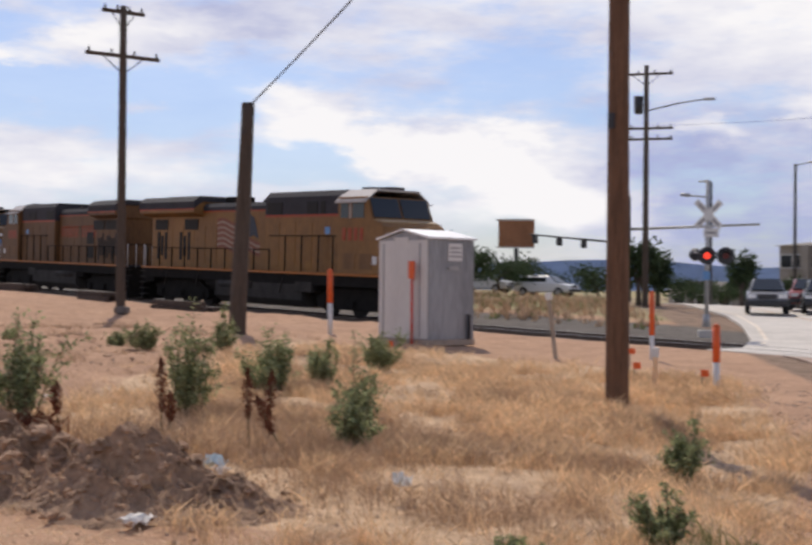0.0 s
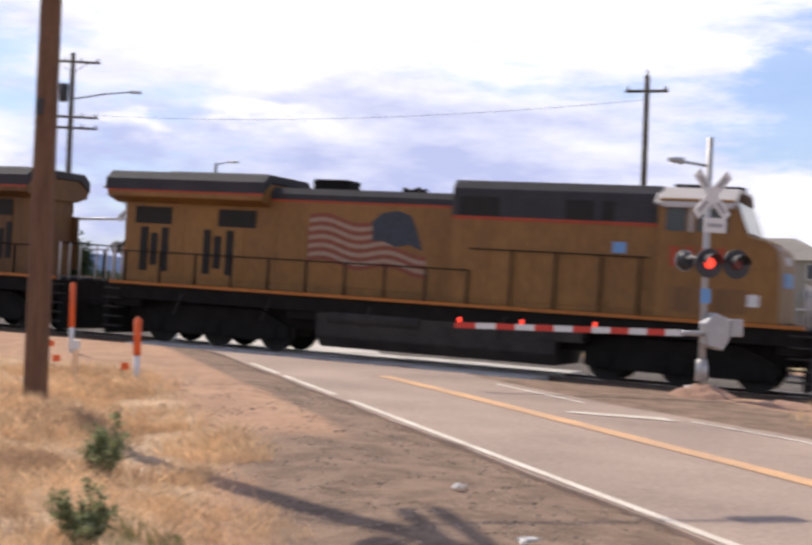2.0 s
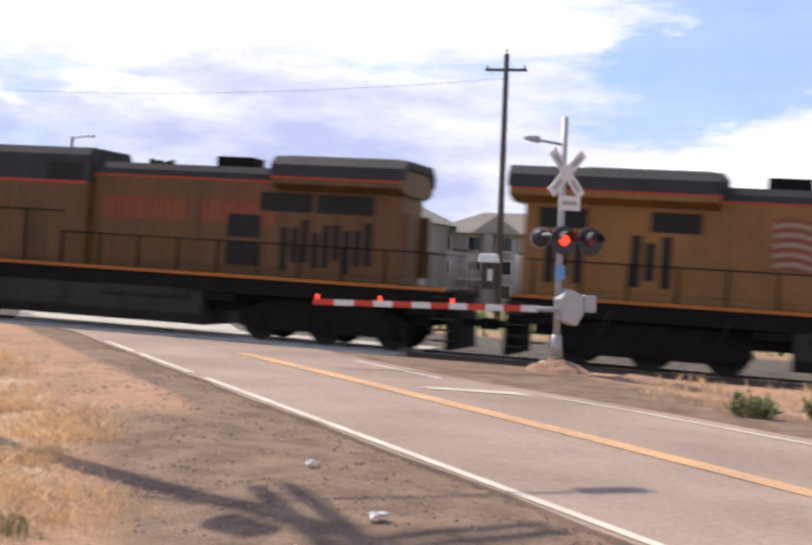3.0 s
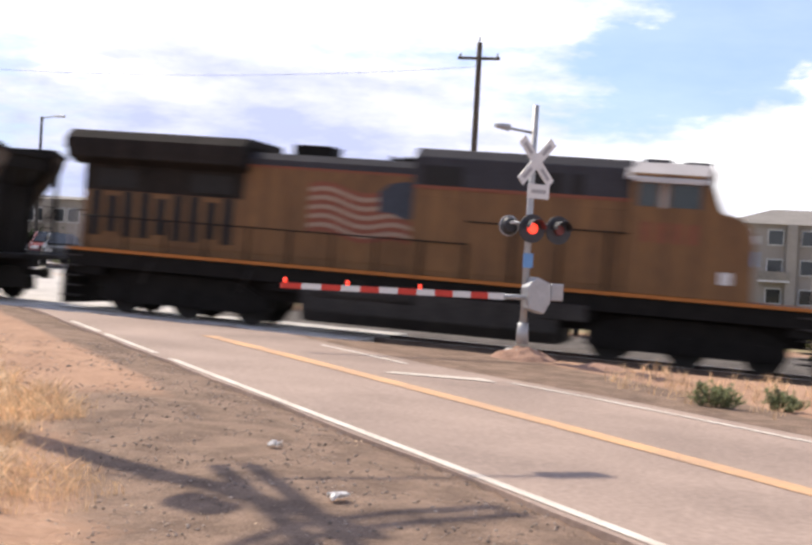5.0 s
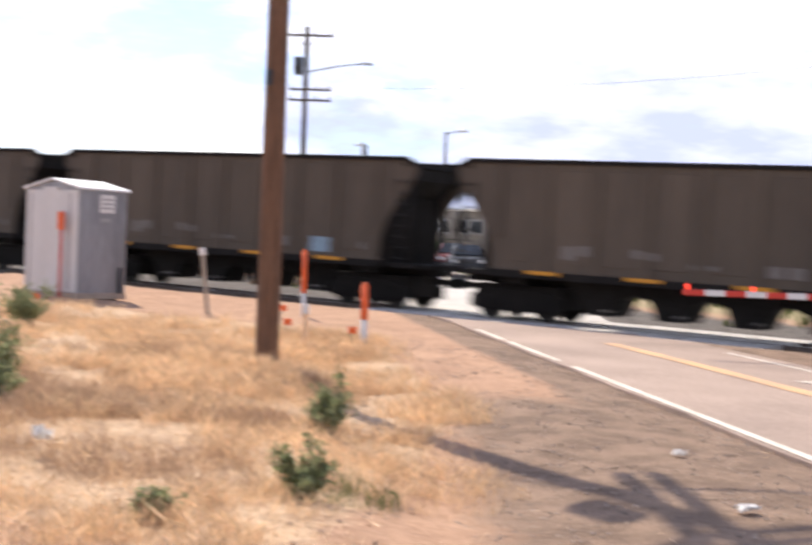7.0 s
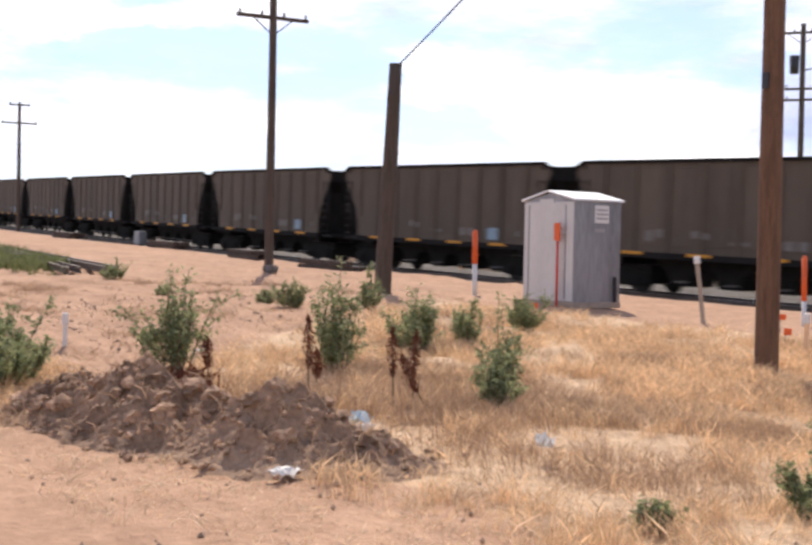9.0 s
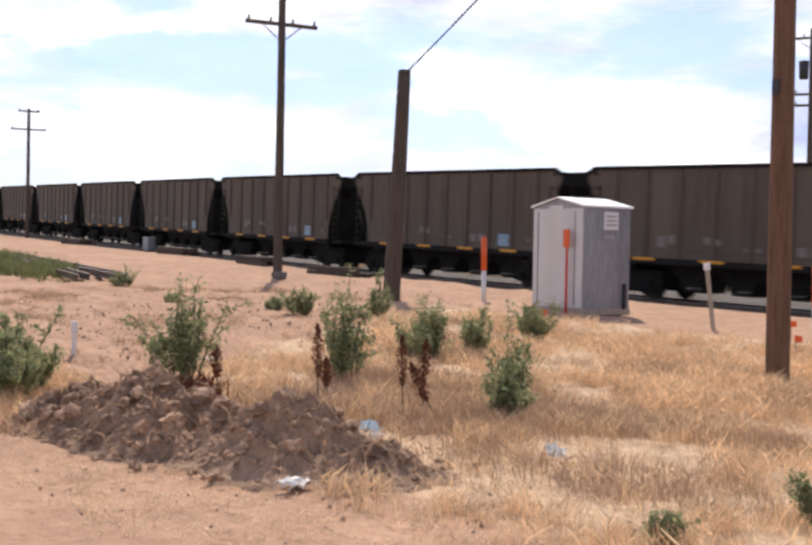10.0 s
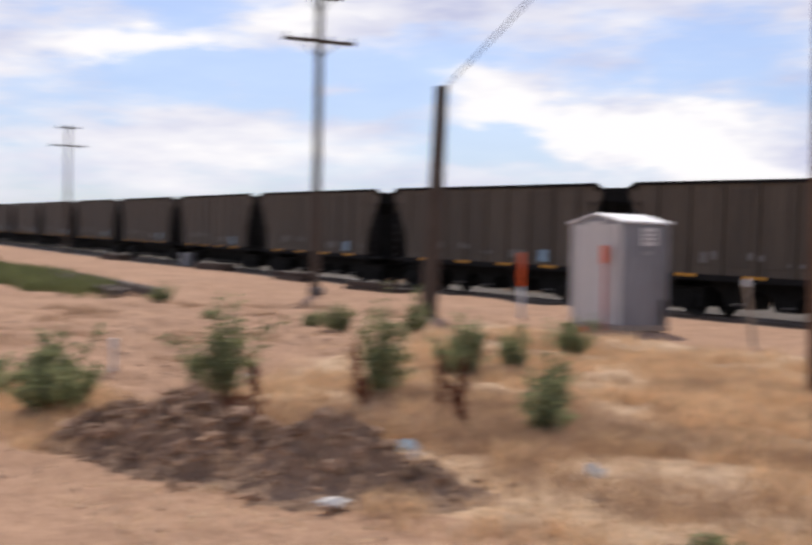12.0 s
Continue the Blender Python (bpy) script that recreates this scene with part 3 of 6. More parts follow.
def build_ground():
    xs = axis((-3500, -1800, -1000, -650, -450, -320, -240, -190, -150, -125, -105, -90, -78, -68, -60, -54, -50), np.arange(-47, -26, 0.6), np.arange(-26, 6, 0.3), (7, 9, 12, 16, 22, 30, 45, 60, 90, 150, 300, 700, 1500, 3500))
    ys = axis((-400, -120, -40, -15, -6, -2), np.arange(0, 24, 0.3), np.arange(24, 46, 0.5), (47, 49, 52, 56, 60, 66, 72, 80, 90, 100, 110, 120, 135, 160, 200, 280, 400, 700, 1200, 2000, 4000))
    verts = [(x, y, land(x, y)) for y in ys for x in xs]
    w = len(xs)
    faces = [(j * w + i, j * w + i + 1, (j + 1) * w + i + 1, (j + 1) * w + i) for j in range(len(ys) - 1) for i in range(w - 1)]
    me = raw_mesh("ground", verts, faces, "ground", True)
    g, st, fi, ap = [], [], [], []
    for x, y, _ in verts:
        o = across(x, y)
        d = abs(y - track_y_at(x)) if -250 < x < 100 and y < 90 else 90
        gr = step(1.2 + 0.16 * (min(y, 18.0) - 8.9), 3.4 + 0.16 * (min(y, 18.0) - 8.9), o) * (1 - step(14, 15, o)) * (1 - step(13.5, 17, y) * (1 - step(4.6, 5.2, o)))
        g.append(gr)
        # apron reaches past the cast shadow, its dark tone extends that shade
        ap.append(1 - step(4.4, 7.2, d) if y < 90 else 0)
        st.append(step(-8, -5, o) * (1 - step(verge(y) - 0.3, verge(y) + 0.5, o)) * step(5.0, 7.0, y) * (1 - step(19, 22, y)))
        fi.append(step(38, 46, y - (track_y_at(x) - TRACK_Y if -250 < x < 100 else 0)))
    for name, vals in (("gravel", g), ("straw", st), ("field", fi), ("apron", ap)):
        a = me.attributes.new(name, "FLOAT", "POINT")
        a.data.foreach_set("value", vals)
    return tagged(new("ground", me), "dry pink-tan dirt and gravel ground with straw", "ground", kind="structure")


build_ground()


def strip(name, material, left, right, s0, s1, lift, stepm=0.8, label="", thick=0.0, parent=None):
    """A ribbon of the road between two offsets that may change along it."""
    bm = bmesh.new()
    n = max(2, int(abs(s1 - s0) / stepm))
    rows = []
    cross = 5 if thick else 2
    for k in range(n + 1):
        s = s0 + (s1 - s0) * k / n
        a, c = left(s), right(s)
        row = []
        for j in range(cross):
            x, y = road_xy(a + (c - a) * j / (cross - 1), s)
            row.append(bm.verts.new((x, y, gz(x, y) + 0.014 + lift)))
        rows.append(row)
    for p, q in zip(rows, rows[1:]):
        for j in range(cross - 1):
            bm.faces.new((p[j], q[j], q[j + 1], p[j + 1]))
    if thick:
        r = bmesh.ops.extrude_face_region(bm, geom=bm.faces[:])
        for v in r["geom"]:
            if isinstance(v, bmesh.types.BMVert):
                v.co.z -= thick
    return part(name, bm, material, parent, label)


road = tagged(strip("road", "asphalt", lambda s: 5.88 + 0.03 * math.sin(s * 1.3) + 0.02 * math.sin(s * 4.1), lambda s: RIGHT_EDGE(s) + 0.5, -40, 34, 0.0, thick=0.12), "worn warm-grey asphalt road with painted lines", "road", kind="structure")
FAR_EDGE = lerp_pts([(38.6, 5.5), (45, 6.8), (60, 8.0), (200, 8.2)])
road_far = tagged(strip("road_far", "concrete", FAR_EDGE, lambda s: RIGHT_EDGE(s) + 0.6, 38.6, 170, 0.0, thick=0.12), "pale sunlit concrete road beyond the railway crossing", "road", kind="structure")


def dashes(name, material, off, width, s0, s1, label, gaps=()):
    line = tagged(new(name), label, "road line", kind="structure")
    for a, c in zip([s0] + [g[1] for g in gaps], [g[0] for g in gaps] + [s1]):
        strip("stroke", material, lambda s: off(s) - width / 2, lambda s: off(s) + width / 2, a, c, 0.008, 0.6, parent=line)
    return line


dashes("edge_line", "line_white", LEFT_EDGE, 0.13, -10, 28.2, "worn white edge line on the asphalt", gaps=((20.7, 21.6), (25.2, 25.7)))
dashes("centre_line", "line_yellow", CENTRE, 0.36, -10, 26.0, "faded orange-yellow centre line on the asphalt")
dashes("far_edge_line", "line_white", RIGHT_EDGE, 0.12, -10, 18.9, "white right edge line on the asphalt")
dashes("far_edge_line", "line_white", RIGHT_EDGE, 0.12, 21.6, 25.0, "short white edge line near the rails")
dashes("far_road_line", "line_white", lambda s: FAR_EDGE(s) + 0.5, 0.15, 42, 120, "white edge line on the road beyond the rails")
dashes("far_road_line", "line_yellow", lambda s: 11.0, 0.1, 42, 120, "faded yellow line on the road beyond the rails")


def stop_bar():
    bm = bmesh.new()
    pts = [(-6.15, 21.0), (-6.05, 21.3), (-4.7, 21.75), (-4.3, 21.35)]
    v = [bm.verts.new((x, y, gz(x, y) + 0.014 + 0.012)) for x, y in pts]
    bm.faces.new(v)
    return tagged(part("stop_bar", bm, "line_white"), "worn white stop bar before the crossing", "road line", kind="structure")


stop_bar()

# ------------------------------------------------------------ the railway


def rail_ribbon(name, material, profile, s0, s1, label="", stepm=4.0, parent=None):
    """A cross section (sideways, up) swept along the track."""
    bm = bmesh.new()
    n = int((s1 - s0) / stepm)
    rows = []
    for k in range(n + 1):
        s = s0 + (s1 - s0) * k / n
        x, y, a = track(s)
        rows.append([bm.verts.new((x - math.sin(a) * d, y + math.cos(a) * d, rail_z(s) + h)) for d, h in profile])
    m = len(profile)
    for p, q in zip(rows, rows[1:]):
        for j in range(m):
            bm.faces.new((p[j], q[j], q[(j + 1) % m], p[(j + 1) % m]))
    return part(name, bm, material, parent, label)


railway = tagged(new("railway"), "single railway track on dark ballast with rusty rails", "railway", kind="structure")
rail_ribbon("ballast", "ballast", [(-2.9, -0.62), (-1.75, -0.22), (1.75, -0.22), (2.9, -0.62)], -520, 120, parent=railway, label="dark grey crushed-stone ballast")
for side in (-0.76, 0.76):
    rail = rail_ribbon("rail", "steel_rail", [(side - 0.07, -0.17), (side - 0.02, -0.14), (side - 0.02, -0.05), (side - 0.036, -0.04), (side - 0.036, 0.0), (side + 0.036, 0.0), (side + 0.036, -0.04), (side + 0.02, -0.05), (side + 0.02, -0.14), (side + 0.07, -0.17)], -520, 120, parent=railway, label="rusty steel rail")
    rail_ribbon("running_surface", "rail_top", [(side - 0.03, 0.001), (side - 0.03, 0.004), (side + 0.03, 0.004), (side + 0.03, 0.001)], -520, 120, parent=rail, label="polished running surface")


def concrete_panels():
    """Precast panels where the road crosses the rails."""
    for k in range(5):
        s = -22.5 + 2.45 * k
        for d0, d1 in ((-2.35, -0.85), (-0.66, 0.66), (0.85, 2.35)):
            bm = bmesh.new()
            c = []
            for ss in (s, s + 2.41):
                x, y, a = track(ss)
                for d in (d0, d1):
                    c.append((x - math.sin(a) * d, y + math.cos(a) * d, rail_z(ss)))
            lo = [bm.verts.new((x, y, z - 0.18)) for x, y, z in c]
            hi = [bm.verts.new((x, y, z - 0.004 - 0.006 * ((k * 7) % 3))) for x, y, z in c]
            for f in ((0, 1, 3, 2),):
                bm.faces.new([hi[i] for i in f])
                bm.faces.new([lo[i] for i in f[::-1]])
            for i, j in ((0, 1), (1, 3), (3, 2), (2, 0)):
                bm.faces.new((lo[i], lo[j], hi[j], hi[i]))
            part("panel", bm, "concrete", crossing, bevel=0.01)


crossing = tagged(new("crossing"), "pale precast concrete crossing panels between the rails", "crossing", kind="structure")
concrete_panels()
# asphalt ramp from the road up to the panels
strip("ramp", "asphalt", lambda s: 5.6, lambda s: RIGHT_EDGE(s) + 0.5, 33.0, 39.2, -0.015, thick=0.1, parent=crossing)

# ------------------------------------------------------------ rolling stock
DECK = 0.33      # bodies ride this much higher on the bogies


def each(name, items, material, parent, label="", bevel=0.0):
    """One part for every box."""
    for it in items:
        boxes(name, [it], material, parent, label, bevel)


def lift_body(ob, keep):
    """Raise all but the running gear."""
    for c in ob.children:
        if c.name.split(".")[0] not in keep:
            c.data.transform(Matrix.Translation((0, 0, DECK)))


def bogie(parent, x, axles, r, name="bogie", side=1.05):
    b = new(name)
    b.parent = parent
    b.matrix_basis = pose(x, 0, 0)
    span = max(axles) + 0.55
    top = r + 0.34 + (0.3 if len(axles) > 2 else 0.05)
    for y in (-side, side):
        bm = bmesh.new()
        prism(bm, [(-span, r + 0.22), (-span, r - 0.14), (-span + 0.5, r - 0.22), (span - 0.5, r - 0.22), (span, r - 0.14), (span, r + 0.22), (span * 0.6, top), (-span * 0.6, top)], y - 0.09, y + 0.09)
        for a in axles:
            rod(bm, (a, y - 0.2, r), (a, y + 0.2, r), 0.16, 0.16, 10)
            box(bm, (a, y, r), (0.42, 0.26, 0.42))
        for a in (-0.3, 0.0, 0.3):
            rod(bm, (a, y, r - 0.2), (a, y, r + 0.3), 0.1, 0.1, 8)
        part("side_frame", bm, "loco_black", b)
    boxes("bolster", [((0, 0, r + 0.22), (span * 1.9, 1.9, 0.62))], "loco_black", b)
    for a in axles:
        bm = bmesh.new()
        rod(bm, (0, -0.95, 0), (0, 0.95, 0), 0.09)
        for y in (-0.76, 0.76):
            rod(bm, (0, y - 0.06, 0), (0, y + 0.06, 0), r, r, 20)
            box(bm, (0, y, 0), (r * 1.5, 0.15, 0.1))
        part("wheelset", bm, "wheel_steel", b).matrix_basis = pose(a, 0, r)
    return b


def coupler(parent, x, d):
    bm = bmesh.new()
    box(bm, (x - d * 0.35, 0, 0.86), (0.7, 0.16, 0.18))
    box(bm, (x, 0, 0.86), (0.24, 0.3, 0.3))
    part("coupler", bm, "loco_black", parent)


def flag_decal(loco, x0, x1, y, worn):
    """A waving striped banner with a blue field, in flat shapes on the hood."""
    n, rows = 22, 11
    for mat_name, pick, nm in (("flag_red", 0, "red_stripes"), ("flag_white", 1, "white_stripes")):
        bm = bmesh.new()
        for r in range(rows):
            if r % 2 != pick:
                continue
            zs = []
            for k in range(n + 1):
                u = k / n
                x = x0 + (x1 + (0.9 if r > 5 else 0.0) - x0) * u
                w = (x - x0) / (x1 - x0)
                z = 3.62 - r * 0.12 + 0.09 * math.sin(w * 8.5) - 0.16 * w
                zs.append((bm.verts.new((x, y, z)), bm.verts.new((x, y, z - 0.12))))
            for a, c in zip(zs, zs[1:]):
                bm.faces.new((a[0], c[0], c[1], a[1]))
        part(nm, bm, mat_name, loco, "faded wavy banner stripes")
    bm = bmesh.new()
    v = [bm.verts.new((x1 + dx, y - 0.004, z)) for dx, z in ((-0.75, 3.5), (-0.45, 3.74), (0.0, 3.82), (0.4, 3.7), (0.6, 3.3), (0.78, 2.75), (0.4, 2.9), (0.0, 2.82), (-0.45, 2.98), (-0.72, 2.95))]
    bm.faces.new(v)
    part("blue_field", bm, "flag_blue", loco, "dark blue banner field")


def locomotive(label, paint, flag, worn=False, tail=-10.45, over=0.35, set_back=0.0, flag_x=0.0):
    """A six-axle road locomotive, cab towards +x, 22.1 m over couplers, rails at z 0."""
    L = thing("locomotive", label, "locomotive", group="locomotives")
    # frame, walkway
    bm = bmesh.new()
    box(bm, (-0.2, 0, 1.1), (20.0, 2.86, 0.42))
    box(bm, (-9.9, 0, 1.02), (0.9, 2.6, 0.6))
    box(bm, (9.6, 0, 1.02), (0.9, 2.6, 0.6))
    part("frame", bm, "loco_black", L, "black underframe", 0.02)
    each("sill_stripe", [((-0.2, y, 1.365), (20.0, 0.05, 0.09)) for y in (-1.475, 1.475)], "loco_sill", L, "orange sill stripe")
    boxes("walkway", [((-0.2, 0, 1.36), (20.0, 2.9, 0.06))], "loco_grey", L)
    # long hood
    bm = bmesh.new()
    prism_x(bm, [(-0.98, 1.4), (-0.98, 4.15), (-0.86, 4.28), (0.86, 4.28), (0.98, 4.15), (0.98, 1.4)], tail + over, 0.5)
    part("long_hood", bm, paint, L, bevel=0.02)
    bm = bmesh.new()
    prism_x(bm, [(-0.99, 4.02), (-0.99, 4.18), (-0.84, 4.36), (0.84, 4.36), (0.99, 4.18), (0.99, 4.02)], -5.3, 0.52)
    part("hood_roof", bm, "loco_grey", L, "dark grey hood roof")
    each("hood_stripe", [((-2.4, y, 3.985), (5.8, 0.012, 0.06)) for y in (-0.985, 0.985)], "flag_red" if worn else "loco_red", L)
    # door joints along the hood
    for k in range(9):
        x = -8.5 + k * 1.02
        each("hood_door", [((x, y, 2.45), (0.92, 0.02, 1.7)) for y in (-0.987, 0.987)], paint, L, bevel=0.006)
    # radiator wings
    bm = bmesh.new()
    prism_x(bm, [(-1.0, 3.76), (-1.5, 3.92), (-1.5, 4.2), (-1.0, 4.44), (1.0, 4.44), (1.5, 4.2), (1.5, 3.92), (1.0, 3.76)], tail, -5.2)
    part("radiator", bm, "loco_brown_black" if worn else paint, L, "overhanging radiator housing", 0.02)
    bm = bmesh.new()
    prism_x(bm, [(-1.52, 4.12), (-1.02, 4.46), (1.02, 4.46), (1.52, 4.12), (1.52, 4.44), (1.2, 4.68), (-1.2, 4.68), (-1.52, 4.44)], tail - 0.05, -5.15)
    part("radiator_roof", bm, "loco_brown_black" if worn else "loco_grey", L, "dark radiator roof")
    if not worn:
        each("radiator_stripe", [(((tail - 5.15) / 2, y, 4.09), (-5.15 - tail, 0.012, 0.06)) for y in (-1.506, 1.506)], "loco_red", L)
    if not worn:
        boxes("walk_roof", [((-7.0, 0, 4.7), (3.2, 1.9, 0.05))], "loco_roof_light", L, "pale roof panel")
    # brown-black band laid on the hood just below the radiator
    if worn:
        each("sooty_panel", [(((tail + over - 5.3) / 2, y, 3.4), (-5.3 - tail - over, 0.03, 0.72)) for y in (-0.985, 0.985)], "loco_brown_black", L, "brown-black band under the radiator")
    # grilles
    if flag:
        each("intake_grille", [((x, y, 3.4), (w, 0.03, 0.5)) for y in (-1.0, 1.0) for x, w in ((tail + 1.35, 1.25), (tail + 4.2, 1.25))], "grille", L, "dark intake grille")
        bars = [(0.75 + 0.5 * k, 1.25 - 0.25 * (k % 3 == 1)) for k in range(9)] if worn else ((1.06, 1.3), (1.42, 0.95), (1.79, 1.3), (3.24, 1.3), (3.6, 0.95), (4.0, 1.3))
        for x, h in bars:
            each("louvre", [((tail + x, y, 2.4), (0.32 if worn else 0.25, 0.035, h)) for y in (-0.995, 0.995)], "grille", L, "dark louvre")
    else:
        each("intake_grille", [((x, y, 3.44), (w, 0.03, 0.5)) for y in (-1.0, 1.0) for x, w in ((tail + 1.7, 1.6), (tail + 3.4, 1.5))], "grille", L, "dark intake grille")
        each("louvre", [((tail + x, y, z), (1.0, 0.035, 0.62)) for y in (-0.995, 0.995) for x, z in ((4.6, 2.75), (4.6, 1.98))], "grille", L, "dark louvre")
        for k in range(9):
            each("louvre", [((tail + 1.0 + 0.3 * k, y, 2.42 - 0.12 * (k % 3)), (0.2, 0.035, 1.15 - 0.2 * (k % 2))) for y in (-0.995, 0.995)], "grille", L, "dark louvre")
    # grab irons and pipes along the running board
    for x in (-7.9, -5.0, -1.9, 2.0):
        rods("sand_pipe", [((x, -1.46, 0.55), (x + 0.25, -1.46, 1.15), 0.025, 0.025, 5)], "loco_tank", L)
    # equipment section behind the cab
    bm = bmesh.new()
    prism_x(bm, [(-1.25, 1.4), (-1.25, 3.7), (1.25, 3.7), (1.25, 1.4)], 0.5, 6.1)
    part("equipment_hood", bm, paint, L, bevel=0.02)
    bm = bmesh.new()
    prism_x(bm, [(-1.26, 3.7), (-1.26, 4.48), (-1.05, 4.72), (1.05, 4.72), (1.26, 4.48), (1.26, 3.7)], 0.48, 6.1)
    part("equipment_roof", bm, "loco_grey", L, "dark grey upper hood", 0.02)
    each("equipment_stripe", [((3.3, y, 3.71), (5.6, 0.012, 0.09)) for y in (-1.266, 1.266)], "flag_red" if worn else "loco_red", L)
    each("vent", [((x, y, 4.02), (w, 0.03, 0.5)) for y in (-1.27, 1.27) for x, w in ((1.25, 1.1), (4.0, 0.75), (4.75, 0.3))], "grille", L, "dark vent")
    for x in (1.1, 2.3, 3.5, 4.7, 5.6):
        each("access_door", [((x, y, 2.5), (1.02, 0.02, 1.9)) for y in (-1.258, 1.258)], paint, L, bevel=0.006)
    if not worn:
        each("shield", [((5.1, y, 3.1), (0.34, 0.012, 0.28)) for y in (-1.272, 1.272)], "sign_blue", L, "small blue shield emblem")
    # cab and nose
    bm = bmesh.new()
    prism(bm, [(6.1, 1.4), (6.1, 4.4), (7.95, 4.4), (8.32, 3.5), (8.82, 3.4), (9.05, 3.24), (9.13, 2.9), (9.16, 1.4)], -1.5, 1.5)
    part("cab", bm, paint, L, bevel=0.03)
    bm = bmesh.new()
    prism_x(bm, [(-1.54, 4.22), (-1.0, 4.62), (1.0, 4.62), (1.54, 4.22), (1.54, 4.28), (1.0, 4.7), (-1.0, 4.7), (-1.54, 4.28)], 6.0, 8.0)
    part("cab_roof", bm, "loco_roof_light", L, "cab roof coloured pale for sunlight")
    each("roof_unit", [((6.6, 0, 4.76), (0.7, 0.9, 0.14)), ((7.6, 0, 4.75), (0.7, 0.7, 0.12))], "loco_grey", L)
    each("side_window", [((x, y, 3.86), (w, 0.02, 0.56)) for y in (-1.505, 1.505) for x, w in ((6.55, 0.5), (7.45, 0.75))], "glass", L, "dark cab side window")
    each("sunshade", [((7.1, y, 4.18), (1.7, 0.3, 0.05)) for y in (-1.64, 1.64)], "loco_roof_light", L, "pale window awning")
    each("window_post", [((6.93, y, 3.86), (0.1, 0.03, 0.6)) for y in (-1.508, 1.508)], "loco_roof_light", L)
    each("windscreen", [((8.15, y, 3.97), (0.05, 1.34, 0.8), 0, 1, -0.39) for y in (-0.72, 0.72)], "glass", L, "dark windscreen")
    boxes("nose_top", [((8.57, 0, 3.472), (0.5, 2.7, 0.04), 0, 1, 0.197)], "nose_lit_tan", L, "nose top coloured tan for sunlight")
    each("nose_wing", [((9.16, y, 2.5), (0.04, 0.6, 0.36)) for y in (-0.45, 0.45)], "sign_blue", L, "blue nose emblem")
    each("headlight", [((9.14, y, 2.98), (0.1, 0.2, 0.2)) for y in (-0.15, 0.15)], "headlamp", L)
    # road number as plain bars
    for y in (-1.51, 1.51):
        for k in range(4):
            x = 6.55 + k * 0.38
            boxes("numeral", [((x, y, 2.95), (0.2, 0.012, 0.5))], "flag_red" if worn else "loco_red", L, "red road number bar")
    each("cab_plate", [((8.5, y, 1.95), (0.36, 0.012, 0.3)) for y in (-1.506, 1.506)], "sign_white", L)
    each("cab_step_panel", [((x, y, 1.9), (0.8, 0.02, 0.6)) for x in (6.9, 8.0) for y in (-1.506, 1.506)], "loco_yellow_dirty", L)
    # fuel tank, air tanks, bogies
    bm = bmesh.new()
    prism_x(bm, [(-1.1, -0.05), (-1.42, 0.25), (-1.42, 1.0), (1.42, 1.0), (1.42, 0.25), (1.1, -0.05)], -3.3, 3.6)
    part("fuel_tank", bm, "loco_tank", L, "dark grey fuel tank", 0.03)
    for y in (-1.3, 1.3):
        rods("air_tank", [((-2.9, y, 0.78), (-0.2, y, 0.78), 0.2, 0.2, 12)], "loco_tank", L)
    each("battery_box", [((3.7, y, 0.8), (1.2, 0.5, 0.42)) for y in (-1.2, 1.2)], "loco_tank", L, bevel=0.02)
    each("equipment_box", [((x, y, 0.86), (w, 0.4, 0.4)) for x, w in ((-9.6, 0.9), (9.6, 0.9), (-3.5, 1.5), (3.7, 1.5)) for y in (-1.15, 1.15)], "loco_black", L, "", 0.02)
    # added black filler block, keeps the gap beneath the frame dark
    boxes("air_duct", [((0, 0, 0.72), (19.4, 1.9, 0.66))], "loco_black", L)
    bogie(L, 6.75, (-1.9, 0, 1.9), 0.53)
    bogie(L, -6.75, (-1.9, 0, 1.9), 0.53)
    # exhaust, horn, antennas
    boxes("exhaust", [((-3.6, 0, 4.5), (1.1, 0.9, 0.34))], "loco_black", L, bevel=0.03)
    bm = bmesh.new()
    for y, d in ((-0.25, 0.3), (0, -0.3), (0.25, 0.3)):
        rod(bm, (-1.2, y, 4.42), (-1.2 + d, y, 4.46), 0.03, 0.1, 8)
    rod(bm, (-1.2, -0.3, 4.4), (-1.2, 0.3, 4.4), 0.03)
    rod(bm, (-1.2, 0, 4.18), (-1.2, 0, 4.4), 0.03)
    part("horn", bm, "loco_black", L)
    # handrails: posts and a rail on both sides
    for y in (-1.42, 1.42):
        xs = [-9.7, -8.5, -7.3, -6.1, -4.9, -3.7, -2.5, -1.3, -0.1, 1.1, 2.3, 3.5, 4.7, 5.7]
        for x in xs:
            rods("handrail_post", [((x, y, 1.38), (x, y, 2.32 if x < 1.2 else 2.9), 0.035, 0.035, 6)], "loco_black", L)
        rods("handrail", [((-9.9, y, 2.3), (1.1, y, 2.3), 0.02, 0.02, 6), ((1.1, y, 2.88), (5.9, y, 2.88), 0.02, 0.02, 6)], "loco_black", L)
    for d in (-1.0, 0.96):
        for y in (-1.35, -0.9, -0.4, 0.4, 0.9, 1.35):
            rods("end_post", [((d * 10.2, y, 1.3), (d * 10.2, y, 2.45), 0.03, 0.03, 6)], "loco_roof_light", L, "pale grey grab post")
        rods("end_rail", [((d * 10.2, -1.35, 2.43), (d * 10.2, 1.35, 2.43), 0.025, 0.025, 6)], "loco_black", L)
        boxes("pilot", [((d * 10.3, 0, 0.62), (0.16, 2.7, 0.95))], "loco_black", L, bevel=0.02)
